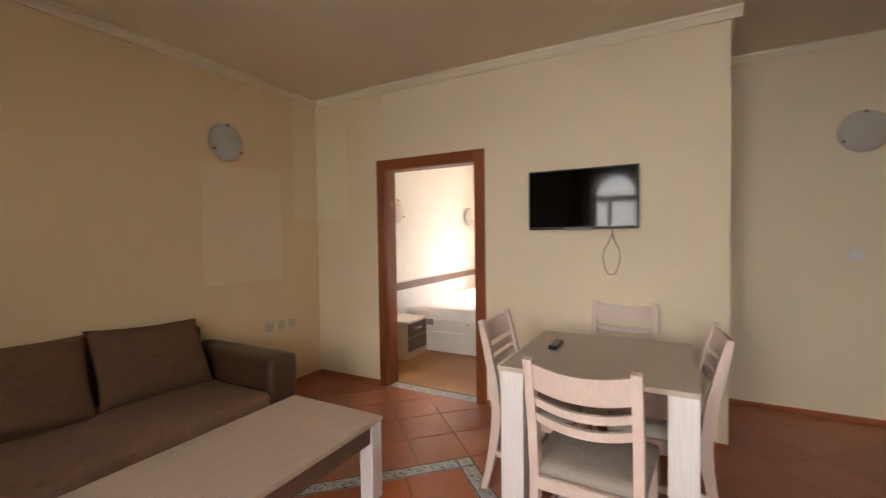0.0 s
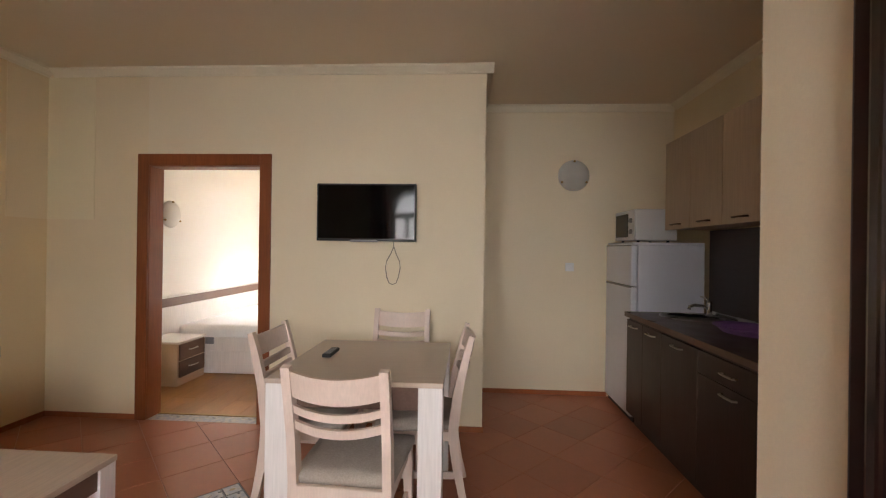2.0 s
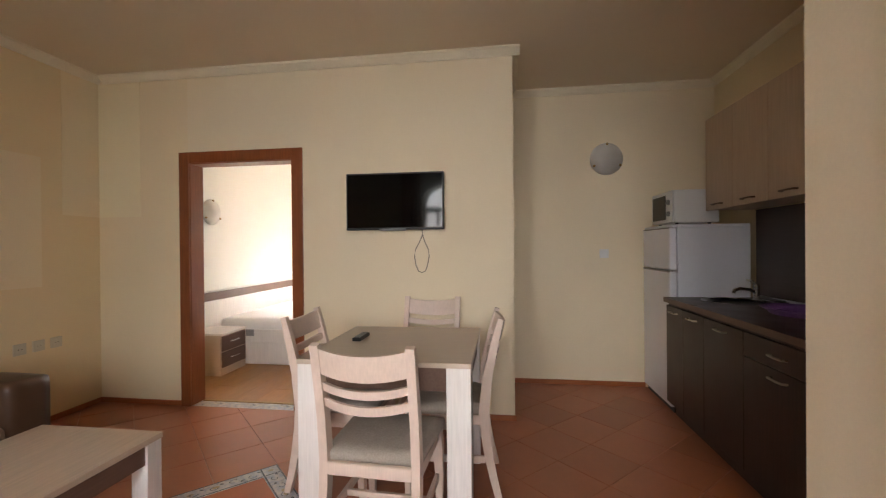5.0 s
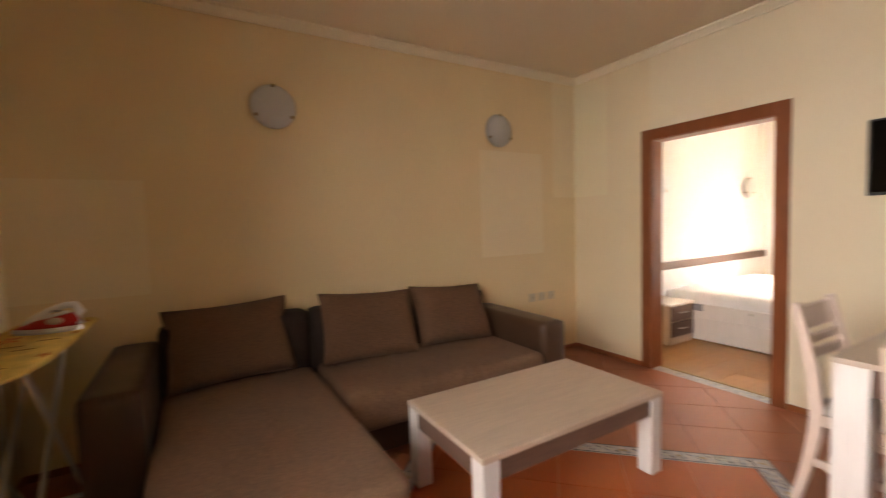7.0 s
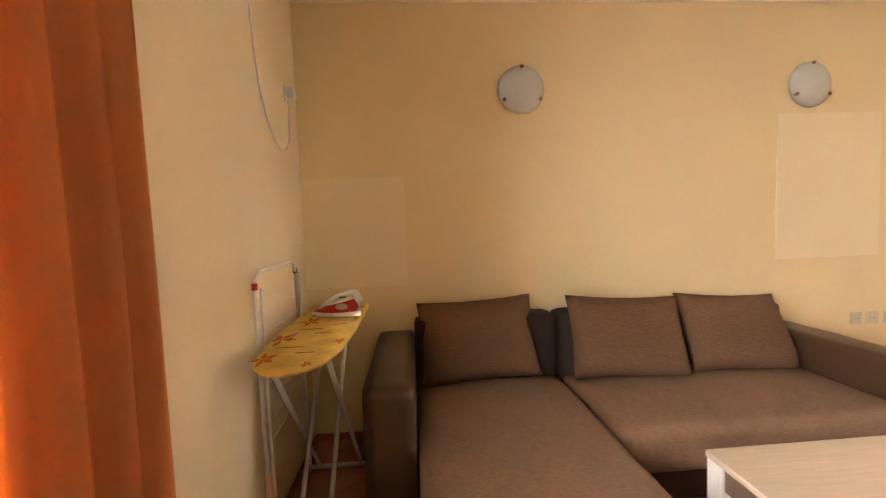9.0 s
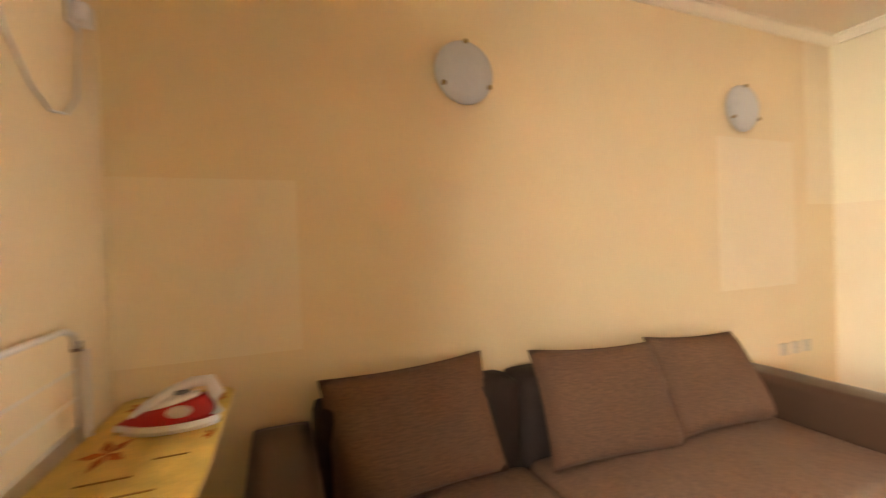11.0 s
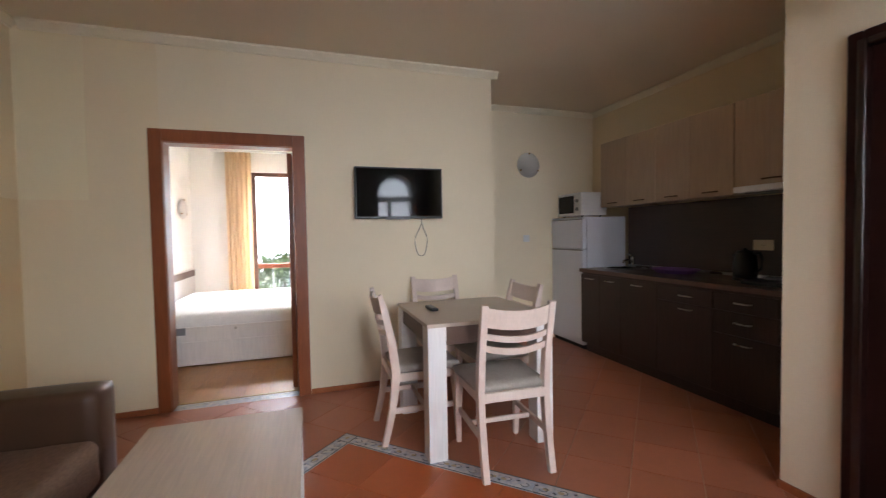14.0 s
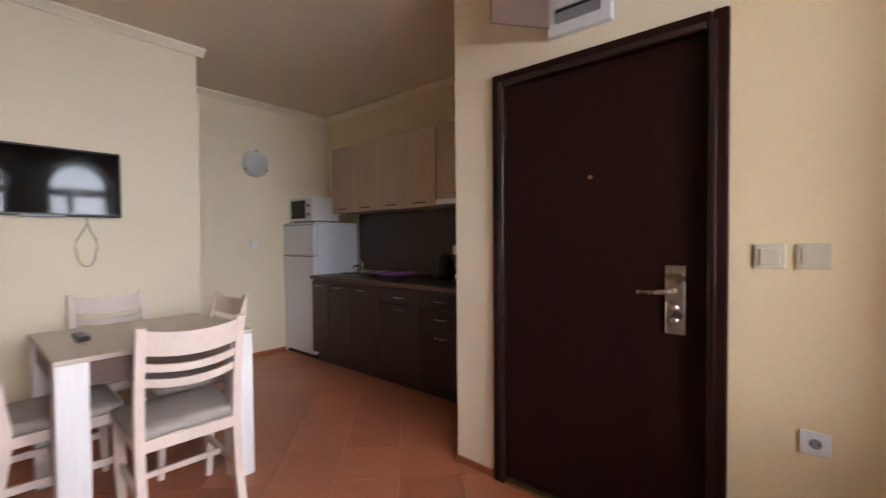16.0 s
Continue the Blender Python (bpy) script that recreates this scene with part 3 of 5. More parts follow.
part("mullion", box(B(), -1.72, y0, NZ0 + f, -1.64, y1, NZ1 - f, 0.004, 1), window_brown, win3)
for p in ((NX0 + f, NZ0 + f, -1.72, 0.755), (-1.64, NZ0 + f, NX1 - f, 0.755), (NX0 + f, 0.825, -1.72, NZ1 - f), (-1.64, 0.825, NX1 - f, NZ1 - f)):
    g = part("pane", box(B(), p[0], y0 + 0.03, p[1], p[2], y0 + 0.036, p[3]), clear_glass, win3)
    g.visible_shadow = False

# ---- outside ----
bm = B()
bmesh.ops.create_grid(bm, x_segments=2, y_segments=2, size=900)
bm.transform(Matrix.Translation((0, 0, -3.4)))
solo("ground", bm, ground_mat, "dry grassy ground far below the windows", "ground", kind="structure")
bm = B()
box(bm, -70, 62, -3.4, 70, 62.5, 45)
solo("backdrop", bm, glow, "bright hazy sky over the distance", "backdrop", kind="structure")
bm = B()
box(bm, -3.6, BY + 0.2, -0.20, -0.05, BY + 1.5, -0.03)
solo("balcony", bm, outside_wall, "plain concrete balcony slab outside the bedroom", "balcony", kind="structure")
rail = thing("balcony_railing", -1.85, BY + 1.42, -0.03, "thin dark metal balcony railing", "railing", kind="structure")
for z in (0.18, 1.07):
    part("rail_bar", sweep(B(), [(-3.55, BY + 1.42, z), (-0.10, BY + 1.42, z)], 0.018, n=8), grey_plastic, rail)
for i in range(12):
    part("baluster", sweep(B(), [(-3.5 + i * 0.305, BY + 1.42, -0.03), (-3.5 + i * 0.305, BY + 1.42, 1.07)], 0.008, n=6), grey_plastic, rail)


def house(x, y, w, d, h, roof_h):
    t = thing("house", x, y, -3.4, "neighbouring house with pale walls and a pink tiled roof", "house", group="houses outside")
    part("wall", box(B(), x - w / 2, y - d / 2, -3.4, x + w / 2, y + d / 2, -3.4 + h), outside_wall, t)
    z = -3.4 + h
    part("roof", prism(B(), [(y - d / 2 - 0.4, z), (y + d / 2 + 0.4, z), (y, z + roof_h)], "x", x - w / 2 - 0.4, x + w / 2 + 0.4), roof_tile, t)
    for k in (-1, 0, 1):
        yy = y + d / 2 if y < 0 else y - d / 2
        wd = part("window", box(B(), x + k * w / 3.2 - 0.5, yy - 0.03, z - 2.1, x + k * w / 3.2 + 0.5, yy + 0.03, z - 0.8), black_plastic, t)
        part("sill", box(B(), x + k * w / 3.2 - 0.6, yy - 0.08, z - 2.18, x + k * w / 3.2 + 0.6, yy + 0.08, z - 2.1), outside_wall, wd)


house(-0.5, -24, 16, 9, 5.2, 2.6)
house(-17, -30, 11, 8, 4.6, 2.4)


def tree(x, y, h, spread, seed):
    rnd = random.Random(seed)
    t = thing("tree", x, y, -3.4, "leafy green tree outside the window", "tree", group="trees outside")
    bm = B()
    top = Vector((x, y, -3.4 + h * 0.62))
    sweep(bm, [(x, y, -3.4), (x + 0.05, y, -3.4 + h * 0.3), top], [0.14, 0.11, 0.06], n=8)
    tips = []
    for _ in range(9):
        a, e = rnd.uniform(0, 6.28), rnd.uniform(0.2, 1.0)
        tip = top + Vector((math.cos(a) * spread * rnd.uniform(0.4, 0.8), math.sin(a) * spread * rnd.uniform(0.4, 0.8), h * 0.3 * e))
        sweep(bm, [Vector((x, y, -3.4 + h * rnd.uniform(0.35, 0.58))), (top + tip) / 2, tip], [0.05, 0.03, 0.012], n=5)
        tips.append(tip)
    part("trunk", bm, bark, t)
    bm = B()
    for _ in range(1500):
        c = rnd.choice(tips) + Vector((rnd.gauss(0, 1), rnd.gauss(0, 1), rnd.gauss(0, 0.8))) * spread * 0.26
        d1 = Vector((rnd.uniform(-1, 1), rnd.uniform(-1, 1), rnd.uniform(-1, 1))).normalized() * rnd.uniform(0.08, 0.16)
        d2 = d1.orthogonal().normalized() * rnd.uniform(0.04, 0.08)
        bm.faces.new([bm.verts.new(c + v) for v in (-d1, d2, d1, -d2)])
    part("crown", bm, leaf_mat, t)


tree(-2.9, 17.5, 4.0, 1.1, 3)
tree(-5.6, 17.5, 4.0, 1.5, 4)
tree(-2.2, -14.0, 4.2, 1.8, 6)
tree(2.6, -16.0, 4.4, 1.8, 7)


# ---- curtains ----
def curtain(name, x0, x1, y, z0, z1, mat, label, folds, depth, seed):
    rnd = random.Random(seed)
    bm = B()
    n, m = folds * 8, 14
    ph = [rnd.uniform(-0.5, 0.5) for _ in range(folds + 2)]
    grid = []
    for j in range(m + 1):
        v = j / m
        row = []
        for i in range(n + 1):
            u = i / n
            k = u * folds
            w = math.sin(2 * math.pi * k + ph[int(k)]) * depth * (0.55 + 0.45 * (1 - v)) + 0.012 * noise.noise(Vector((u * 5, v * 3, seed)))
            spread = 1 + 0.04 * (1 - v) * math.sin(3 * v + seed)
            row.append(bm.verts.new(((x0 + x1) / 2 + (u - 0.5) * (x1 - x0) * spread, y + w, z0 + (z1 - z0) * v)))
        grid.append(row)
    for a, b in zip(grid, grid[1:]):
        for i in range(n):
            bm.faces.new((a[i], a[i + 1], b[i + 1], b[i]))
    t = thing(name, (x0 + x1) / 2, y, z0, label, "curtain")
    ob = part("cloth", bm, mat, t, smooth=True)
    s = ob.modifiers.new("thickness", "SOLIDIFY")
    s.thickness = 0.002
    return t


curtain("window_curtain", -1.81, -1.46, SY + 0.085, 0.03, 2.56, curtain_orange, "long orange curtain gathered beside the round-headed window", 3, 0.042, 1)
# unseen bunched curtain, added to shade the entrance wall and tint it orange
curtain("window_curtain", 0.225, 0.475, SY + 0.135, 0.03, 2.56, curtain_orange, "unseen orange curtain added to shade and tint the entrance wall", 4, 0.070, 2)
curtain("window_curtain", -2.80, -2.44, BY - 0.10, 0.03, 2.56, curtain_cream, "long cream curtain at the bedroom balcony window", 5, 0.028, 3)
for name, a, b, y in (("curtain_rail", -1.95, 0.44, SY + 0.085), ("curtain_rail", -3.0, -0.6, BY - 0.10)):
    t = thing(name, (a + b) / 2, y, 2.56, "white curtain rail fixed under the ceiling", "curtain rail")
    part("rail", box(B(), a, y - 0.03, 2.565, b, y + 0.03, 2.585, 0.004, 1), white_plastic, t)
    for x in (a + 0.2, (a + b) / 2, b - 0.2):
        part("ceiling_bracket", box(B(), x - 0.012, y - 0.012, 2.585, x + 0.012, y + 0.012, CEIL), white_plastic, t)


# ---- living room: corner sofa ----
sofa = thing("corner_sofa", -2.9, 0.6, 0, "brown fabric corner sofa with chaise and leatherette arms", "sofa")
SXB = WX + 0.015
part("base", box(B(), SXB + 0.02, 0.41, 0.05, -2.57, 1.76, 0.22, 0.012, 2), sofa_leather, sofa, "dark brown leatherette base")
part("chaise_base", box(B(), SXB + 0.02, -0.44, 0.05, -1.80, 0.385, 0.22, 0.012, 2), sofa_leather, sofa, "dark brown leatherette base")
bm = soft_block(B(), -3.22, 0.405, 0.21, -2.50, 1.765, 0.415, 0.045, 0.022, seed=3, crease=0.004, step=0.018)
for v in bm.verts:
    # slack folds in the cover along the front edge
    near = max(0.0, 1 - abs(v.co.x + 2.53) / 0.16) * max(0.0, 1 - abs(v.co.y - 0.98) / 0.50) * (1 if v.co.z > 0.26 else 0)
    wave = math.sin(2 * math.pi * (v.co.y + 0.55 * (v.co.x + 2.5) + 0.015 * noise.noise(v.co * 7)) / 0.085)
    v.co += Vector((0.35, 0, 1)) * 0.011 * near * max(wave, -0.4)
part("seat_cushion", bm, sofa_fabric, sofa, smooth=True)
part("chaise_cushion", soft_block(B(), -3.22, -0.435, 0.21, -1.74, 0.395, 0.415, 0.045, 0.022, seed=8, crease=0.004), sofa_fabric, sofa, smooth=True)
part("backrest", soft_block(B(), SXB, 0.40, 0.20, -3.20, 1.77, 0.765, 0.04, 0.008, seed=2, crease=0.003), sofa_dark, sofa, "darker brown backrest", smooth=True)
part("backrest", soft_block(B(), SXB, -0.44, 0.20, -3.20, 0.392, 0.765, 0.04, 0.008, seed=5, crease=0.003), sofa_dark, sofa, "darker brown backrest", smooth=True)
part("armrest", soft_block(B(), SXB, 1.77, 0.04, -2.52, 1.975, 0.605, 0.022, 0.0, seed=1, crease=0.002), sofa_leather, sofa, smooth=True)
part("armrest", soft_block(B(), SXB, -0.655, 0.04, -2.47, -0.442, 0.675, 0.022, 0.0, seed=6, crease=0.002), sofa_leather, sofa, smooth=True)
for x, y in ((-3.35, -0.6), (-2.55, -0.6), (-1.9, -0.35), (-1.9, 0.3), (-3.35, 1.9), (-2.6, 1.9)):
    part("foot", lathe(B(), [(0.022, 0), (0.028, 0.052)], pose(x, y, 0), 12), black_plastic, sofa)


def pillow(x, y, z, w, h, lean, yaw, roll, seed):
    """A stuffed cushion that leans back on the sofa's back."""
    n = 18
    bm = B()
    sheets = []
    for side in (1, -1):
        g = []
        for j in range(n + 1):
            row = []
            for i in range(n + 1):
                u, v = 2 * i / n - 1, 2 * j / n - 1
                pinch = 1 - 0.07 * (1 - abs(u) ** 2.0) * abs(v) ** 3
                pinch2 = 1 - 0.06 * (1 - abs(v) ** 2.0) * abs(u) ** 3
                thick = 0.105 * (max(0, 1 - u ** 4) * max(0, 1 - v ** 4)) ** 0.55 * (1 + 0.2 * -v)
                p = Vector((side * thick + 0.006 * noise.noise(Vector((u * 3, v * 3, seed))), u * w / 2 * pinch2, v * h / 2 * pinch))
                row.append(p)
            g.append(row)
        sheets.append(g)
    m = pose(x, y, z, 0, 0, yaw) @ pose(0, 0, 0, 0, -lean, 0) @ pose(0, 0, 0, roll, 0, 0) @ Matrix.Translation((0, 0, h / 2))
    keep = {}

    def vert(s, i, j):
        k = (0 if i in (0, n) or j in (0, n) else s, i, j)
        if k not in keep:
            keep[k] = bm.verts.new(m @ sheets[s][j][i])
        return keep[k]
    for s in (0, 1):
        for i in range(n):
            for j in range(n):
                bm.faces.new((vert(s, i, j), vert(s, i + 1, j), vert(s, i + 1, j + 1), vert(s, i, j + 1)))
    t = thing("sofa_pillow", x, y, z, "brown woven fabric back pillow leaning on the sofa", "pillow", group="sofa pillows")
    part("cover", bm, pillow_fabric, t, smooth=True)
    seam = [m @ sheets[0][0][i] for i in range(n + 1)] + [m @ sheets[0][j][n] for j in range(1, n + 1)] + [m @ sheets[0][n][i] for i in range(n - 1, -1, -1)] + [m @ sheets[0][j][0] for j in range(n - 1, 0, -1)]
    part("piping", sweep(B(), seam + [seam[0]], 0.004, n=5), pillow_fabric, t, smooth=True)


pillow(-3.13, -0.060, 0.425, 0.68, 0.47, 22, 3, 1.5, 1)
pillow(-3.03, 0.752, 0.425, 0.66, 0.47, 26, -2, -3.0, 2)
pillow(-3.03, 1.412, 0.425, 0.63, 0.46, 30, 2, -4.0, 3)


# ---- coffee table ----
def coffee_table():
    x0, x1, y0, y1, z = -2.332, -1.688, 0.652, 1.776, 0.42
    t = thing("coffee_table", (x0 + x1) / 2, (y0 + y1) / 2, 0, "low pale ash laminate coffee table on white legs", "table")
    part("tabletop", box(B(), x0, y0, z - 0.026, x1, y1, z, 0.002, 1), ash, t)
    for x in (x0 + 0.004, x1 - 0.084):
        for y in (y0 + 0.004, y1 - 0.084):
            part("leg", box(B(), x, y, 0, x + 0.08, y + 0.08, z - 0.026, 0.002, 1), ash_white, t, "whitened leg")
    for p in ((x0 + 0.084, y0 + 0.014, x1 - 0.084, y0 + 0.032), (x0 + 0.084, y1 - 0.032, x1 - 0.084, y1 - 0.014),
              (x0 + 0.014, y0 + 0.084, x0 + 0.032, y1 - 0.084), (x1 - 0.032, y0 + 0.084, x1 - 0.014, y1 - 0.084)):
        part("apron", box(B(), p[0], p[1], z - 0.115, p[2], p[3], z - 0.026), truffle, t, "truffle brown apron")


coffee_table()


# ---- dining table and chairs ----
def dining_table():
    x0, x1, y0, y1, z = -1.045, -0.268, 1.795, 2.575, 0.765
    t = thing("dining_table", (x0 + x1) / 2, (y0 + y1) / 2, 0, "square pale ash dining table on thick white legs", "table")
    part("tabletop", box(B(), x0, y0, z - 0.022, x1, y1, z, 0.002, 1), ash_table, t)
    lw = 0.105
    for x in (x0 + 0.003, x1 - 0.003 - lw):
        for y in (y0 + 0.003, y1 - 0.003 - lw):
            part("leg", box(B(), x, y, 0, x + lw, y + lw, z - 0.022, 0.002, 1), ash_white, t, "whitened leg")
    for p in ((x0 + 0.108, y0 + 0.016, x1 - 0.108, y0 + 0.034), (x0 + 0.108, y1 - 0.034, x1 - 0.108, y1 - 0.016),
              (x0 + 0.016, y0 + 0.108, x0 + 0.034, y1 - 0.108), (x1 - 0.034, y0 + 0.108, x1 - 0.016, y1 - 0.108)):
        part("apron", box(B(), p[0], p[1], z - 0.125, p[2], p[3], z - 0.022), truffle, t, "truffle brown apron")


dining_table()
remote = thing("remote_control", -0.893, 2.225, 0.766, "black plastic remote control on the dining table", "remote control", rz=-12)
bm = B()
box(bm, -0.893 - 0.024, 2.225 - 0.08, 0.766, -0.893 + 0.024, 2.225 + 0.08, 0.786, 0.007, 2)
part("body", bm, black_plastic, remote)
bm = B()
for i in range(7):
    for j in range(3):
        box(bm, -0.893 - 0.016 + j * 0.012, 2.160 + i * 0.018, 0.786, -0.893 - 0.008 + j * 0.012, 2.170 + i * 0.018, 0.788)
part("buttons", bm, grey_plastic, remote)


def dining_chair():
    """Built at the origin: the seat looks along +y, the back stands at -y."""
    t = thing("dining_chair", 0, 0, 0, "pinkish white wooden dining chair with a grey-beige padded seat", "chair", group="chairs round the table")
    hw = 0.183
    for s in (-1, 1):
        pts = [(s * hw, -0.252, 0.0), (s * hw, -0.224, 0.11), (s * hw, -0.202, 0.22), (s * hw, -0.184, 0.34), (s * hw, -0.178, 0.44), (s * hw, -0.198, 0.62), (s * hw, -0.238, 0.80), (s * hw, -0.264, 0.90)]
        part("back_leg", sweep(B(), pts, [0.034] * 8, [0.032, 0.036, 0.042, 0.048, 0.050, 0.046, 0.036, 0.026], up=(0, 1, 0)), chair_wood, t)
        pts = [(s * (hw + 0.002), 0.205, 0.0), (s * (hw + 0.008), 0.200, 0.20), (s * (hw + 0.004), 0.190, 0.36), (s * hw, 0.185, 0.425)]
        part("front_leg", sweep(B(), pts, [0.026, 0.036, 0.044, 0.044], [0.026, 0.036, 0.044, 0.044], up=(0, 1, 0)), chair_wood, t)
        part("side_rail", box(B(), s * hw - 0.011, -0.175, 0.375, s * hw + 0.011, 0.165, 0.425, 0.003, 1), chair_wood, t)
        part("side_stretcher", box(B(), s * hw - 0.009, -0.185, 0.185, s * hw + 0.009, 0.185, 0.220, 0.003, 1), chair_wood, t)
    part("front_rail", box(B(), -hw + 0.02, 0.175, 0.375, hw - 0.02, 0.197, 0.425, 0.003, 1), chair_wood, t)
    part("back_rail", box(B(), -hw + 0.015, -0.205, 0.385, hw - 0.015, -0.182, 0.435, 0.003, 1), chair_wood, t)
    part("cross_stretcher", box(B(), -hw + 0.008, -0.010, 0.190, hw - 0.008, 0.010, 0.216, 0.003, 1), chair_wood, t)

    def rail(name, z0, z1, y, dip):
        bm = B()
        n = 14
        rows = []
        for i in range(n + 1):
            u = 2 * i / n - 1
            bow = -0.030 * (1 - u * u)
            sag = -dip * (1 - u * u)
            yy0, yy1 = y(z0) + bow, y(z1) + bow
            rows.append([bm.verts.new(q) for q in ((u * (hw - 0.012), yy0 - 0.009, z0 + sag), (u * (hw - 0.012), yy1 - 0.009, z1 + sag),
                                                   (u * (hw - 0.012), yy1 + 0.009, z1 + sag), (u * (hw - 0.012), yy0 + 0.009, z0 + sag))])
        for a, b in zip(rows, rows[1:]):
            for k in range(4):
                bm.faces.new((a[k], a[(k + 1) % 4], b[(k + 1) % 4], b[k]))
        bm.faces.new(rows[0])
        bm.faces.new(rows[-1][::-1])
        part(name, bm, chair_wood, t, smooth=False)

    line = lambda z: -0.198 - (z - 0.62) * 0.225
    rail("top_rail", 0.785, 0.885, line, 0.018)
    rail("back_slat", 0.720, 0.752, line, 0.020)
    rail("back_slat", 0.655, 0.690, line, 0.020)
    bm = soft_block(B(), -0.200, -0.185, 0.425, 0.200, 0.222, 0.472, 0.020, 0.014, seed=4, crease=0.002)
    for v in bm.verts:
        v.co.x *= 1 + 0.10 * (v.co.y + 0.18) / 0.4
    part("seat", bm, seat_fabric, t, "grey-beige padded seat", smooth=True)
    return t


chair = dining_chair()
chair.matrix_basis = pose(-0.632, 1.770, 0, 0, 0, -3)
copy_thing(chair, pose(-0.985, 2.255, 0, 0, 0, -91))
copy_thing(chair, pose(-0.637, 2.765, 0, 0, 0, 179))
copy_thing(chair, pose(-0.420, 2.300, 0, 0, 0, 93))

# ---- television ----
tv = thing("television", -0.91, 3.06, 1.383, "black flat screen television on a wall bracket, switched off", "television")
TX0, TX1, TZ0, TZ1 = -1.276, -0.546, 1.385, 1.803
part("housing", box(B(), TX0, 3.031, TZ0, TX1, 3.066, TZ1, 0.005, 2), black_plastic, tv)
part("screen", box(B(), TX0 + 0.012, 3.027, TZ0 + 0.018, TX1 - 0.012, 3.0305, TZ1 - 0.012), screen_black, tv, "glossy black screen")
part("back_bulge", box(B(), TX0 + 0.15, 3.066, TZ0 + 0.05, TX1 - 0.15, 3.080, TZ1 - 0.09, 0.006, 1), black_plastic, tv)
part("wall_bracket", box(B(), -1.02, 3.080, 1.50, -0.80, TY, 1.70), grey_plastic, tv)
part("lower_trim", box(B(), TX0 + 0.25, 3.026, TZ0 - 0.006, TX1 - 0.28, 3.05, TZ0 + 0.010, 0.003, 1), grey_plastic, tv)
pts = [(-0.715, 3.085, 1.40), (-0.716, 3.092, 1.345), (-0.735, 3.094, 1.30), (-0.768, 3.095, 1.24), (-0.776, 3.095, 1.19), (-0.765, 3.095, 1.12), (-0.748, 3.094, 1.08), (-0.722, 3.094, 1.068),
       (-0.695, 3.094, 1.08), (-0.680, 3.095, 1.12), (-0.666, 3.095, 1.19), (-0.672, 3.095, 1.24), (-0.700, 3.094, 1.30), (-0.712, 3.092, 1.345)]
part("power_cord", sweep(B(), pts, 0.0035, n=6), cord_brown, tv, "dull brown looped cord", smooth=True)


# ---- wall lamps ----
def wall_lamp(m, label):
    """A frosted glass disc held by three brass studs; built to face along its own z."""
    t = new("wall_lamp")
    t.matrix_basis = m
    tagged(t, label, "wall lamp", "wall lamps")
    R = 0.142
    part("base_plate", lathe(B(), [(0.10, 0.0), (0.10, 0.02), (0.095, 0.024)], m, 28), white_plastic, t, smooth=True)
    prof = [(R, 0.026), (R * 0.985, 0.034), (R * 0.9, 0.048), (R * 0.75, 0.062), (R * 0.55, 0.073), (R * 0.3, 0.080), (0.01, 0.082)]
    part("glass_shade", lathe(B(), prof, m, 40), frosted, t, "frosted glass disc", smooth=True)
    for a in (90, 210, 330):
        c = Vector((0.128 * math.cos(radians(a)), 0.128 * math.sin(radians(a)), 0))
        part("stud", lathe(B(), [(0.008, 0.020), (0.008, 0.050), (0.011, 0.052), (0.011, 0.060), (0.006, 0.064)], m @ Matrix.Translation(c), 12), brass, t, "small dull brass stud", smooth=True)
    return t


for y in (0.264, 2.12):
    wall_lamp(pose(WX, y, 2.10, 90, 0, 90), "round frosted glass wall lamp with brass studs above the sofa")
wall_lamp(pose(0.795, KY, 2.027, 90, 0, 0), "round frosted glass wall lamp with brass studs in the kitchen")
for y in (4.25, 6.30):
    wall_lamp(pose(BX, y, 1.66, 90, 0, 90), "round frosted glass wall lamp above the bed")


# ---- switches and sockets ----
def plate(name, m, w, h, label, category, kind_, plastic=white_plastic, well=None):
    t = new(name)
    t.matrix_basis = m
    tagged(t, label, category)
    part("cover_plate", box(B(), -w / 2, -h / 2, 0, w / 2, h / 2, 0.009, 0.003, 2, m=m), plastic, t)
    if kind_ == "switch":
        part("rocker", box(B(), -w / 2 + 0.014, -h / 2 + 0.014, 0.009, w / 2 - 0.014, h / 2 - 0.014, 0.014, 0.002, 1, m=m @ pose(0, 0, 0, 2, 0, 0)), plastic, t)
    else:
        part("well", lathe(B(), [(0.021, 0.0092), (0.021, 0.0110), (0.018, 0.0110), (0.017, 0.0095)], m, 20), plastic, t)
        part("well_floor", lathe(B(), [(0.0165, 0.0088), (0.0165, 0.0096)], m, 20), well or plastic, t)
        for s in (-1, 1):
            part("pin_hole", lathe(B(), [(0.003, 0.0096), (0.003, 0.0105)], m @ Matrix.Translation((s * 0.0095, 0, 0)), 8), black_plastic, t)
    return t


EASTW = lambda y, z: pose(EX, y, z, 90, 0, -90)
plate("light_switch", EASTW(-0.317, 1.161), 0.084, 0.084, "beige light switch beside the entrance door", "light switch", "switch", beige_plastic)
plate("light_switch", EASTW(-0.428, 1.163), 0.084, 0.084, "beige light switch beside the entrance door", "light switch", "switch", beige_plastic)
plate("wall_socket", EASTW(-0.438, 0.561), 0.076, 0.076, "pale wall socket with a dark round well beside the entrance door", "wall socket", "socket", well=grey_plastic)
plate("light_switch", pose(0.775, KY, 1.185, 90, 0, 0), 0.078, 0.078, "white light switch on the kitchen wall", "light switch", "switch")
for i in range(3):
    plate("wall_socket", pose(WX, 2.50 + i * 0.12, 0.575, 90, 0, 90), 0.080, 0.078, "beige wall socket above the sofa arm", "wall socket", "socket", beige_plastic)

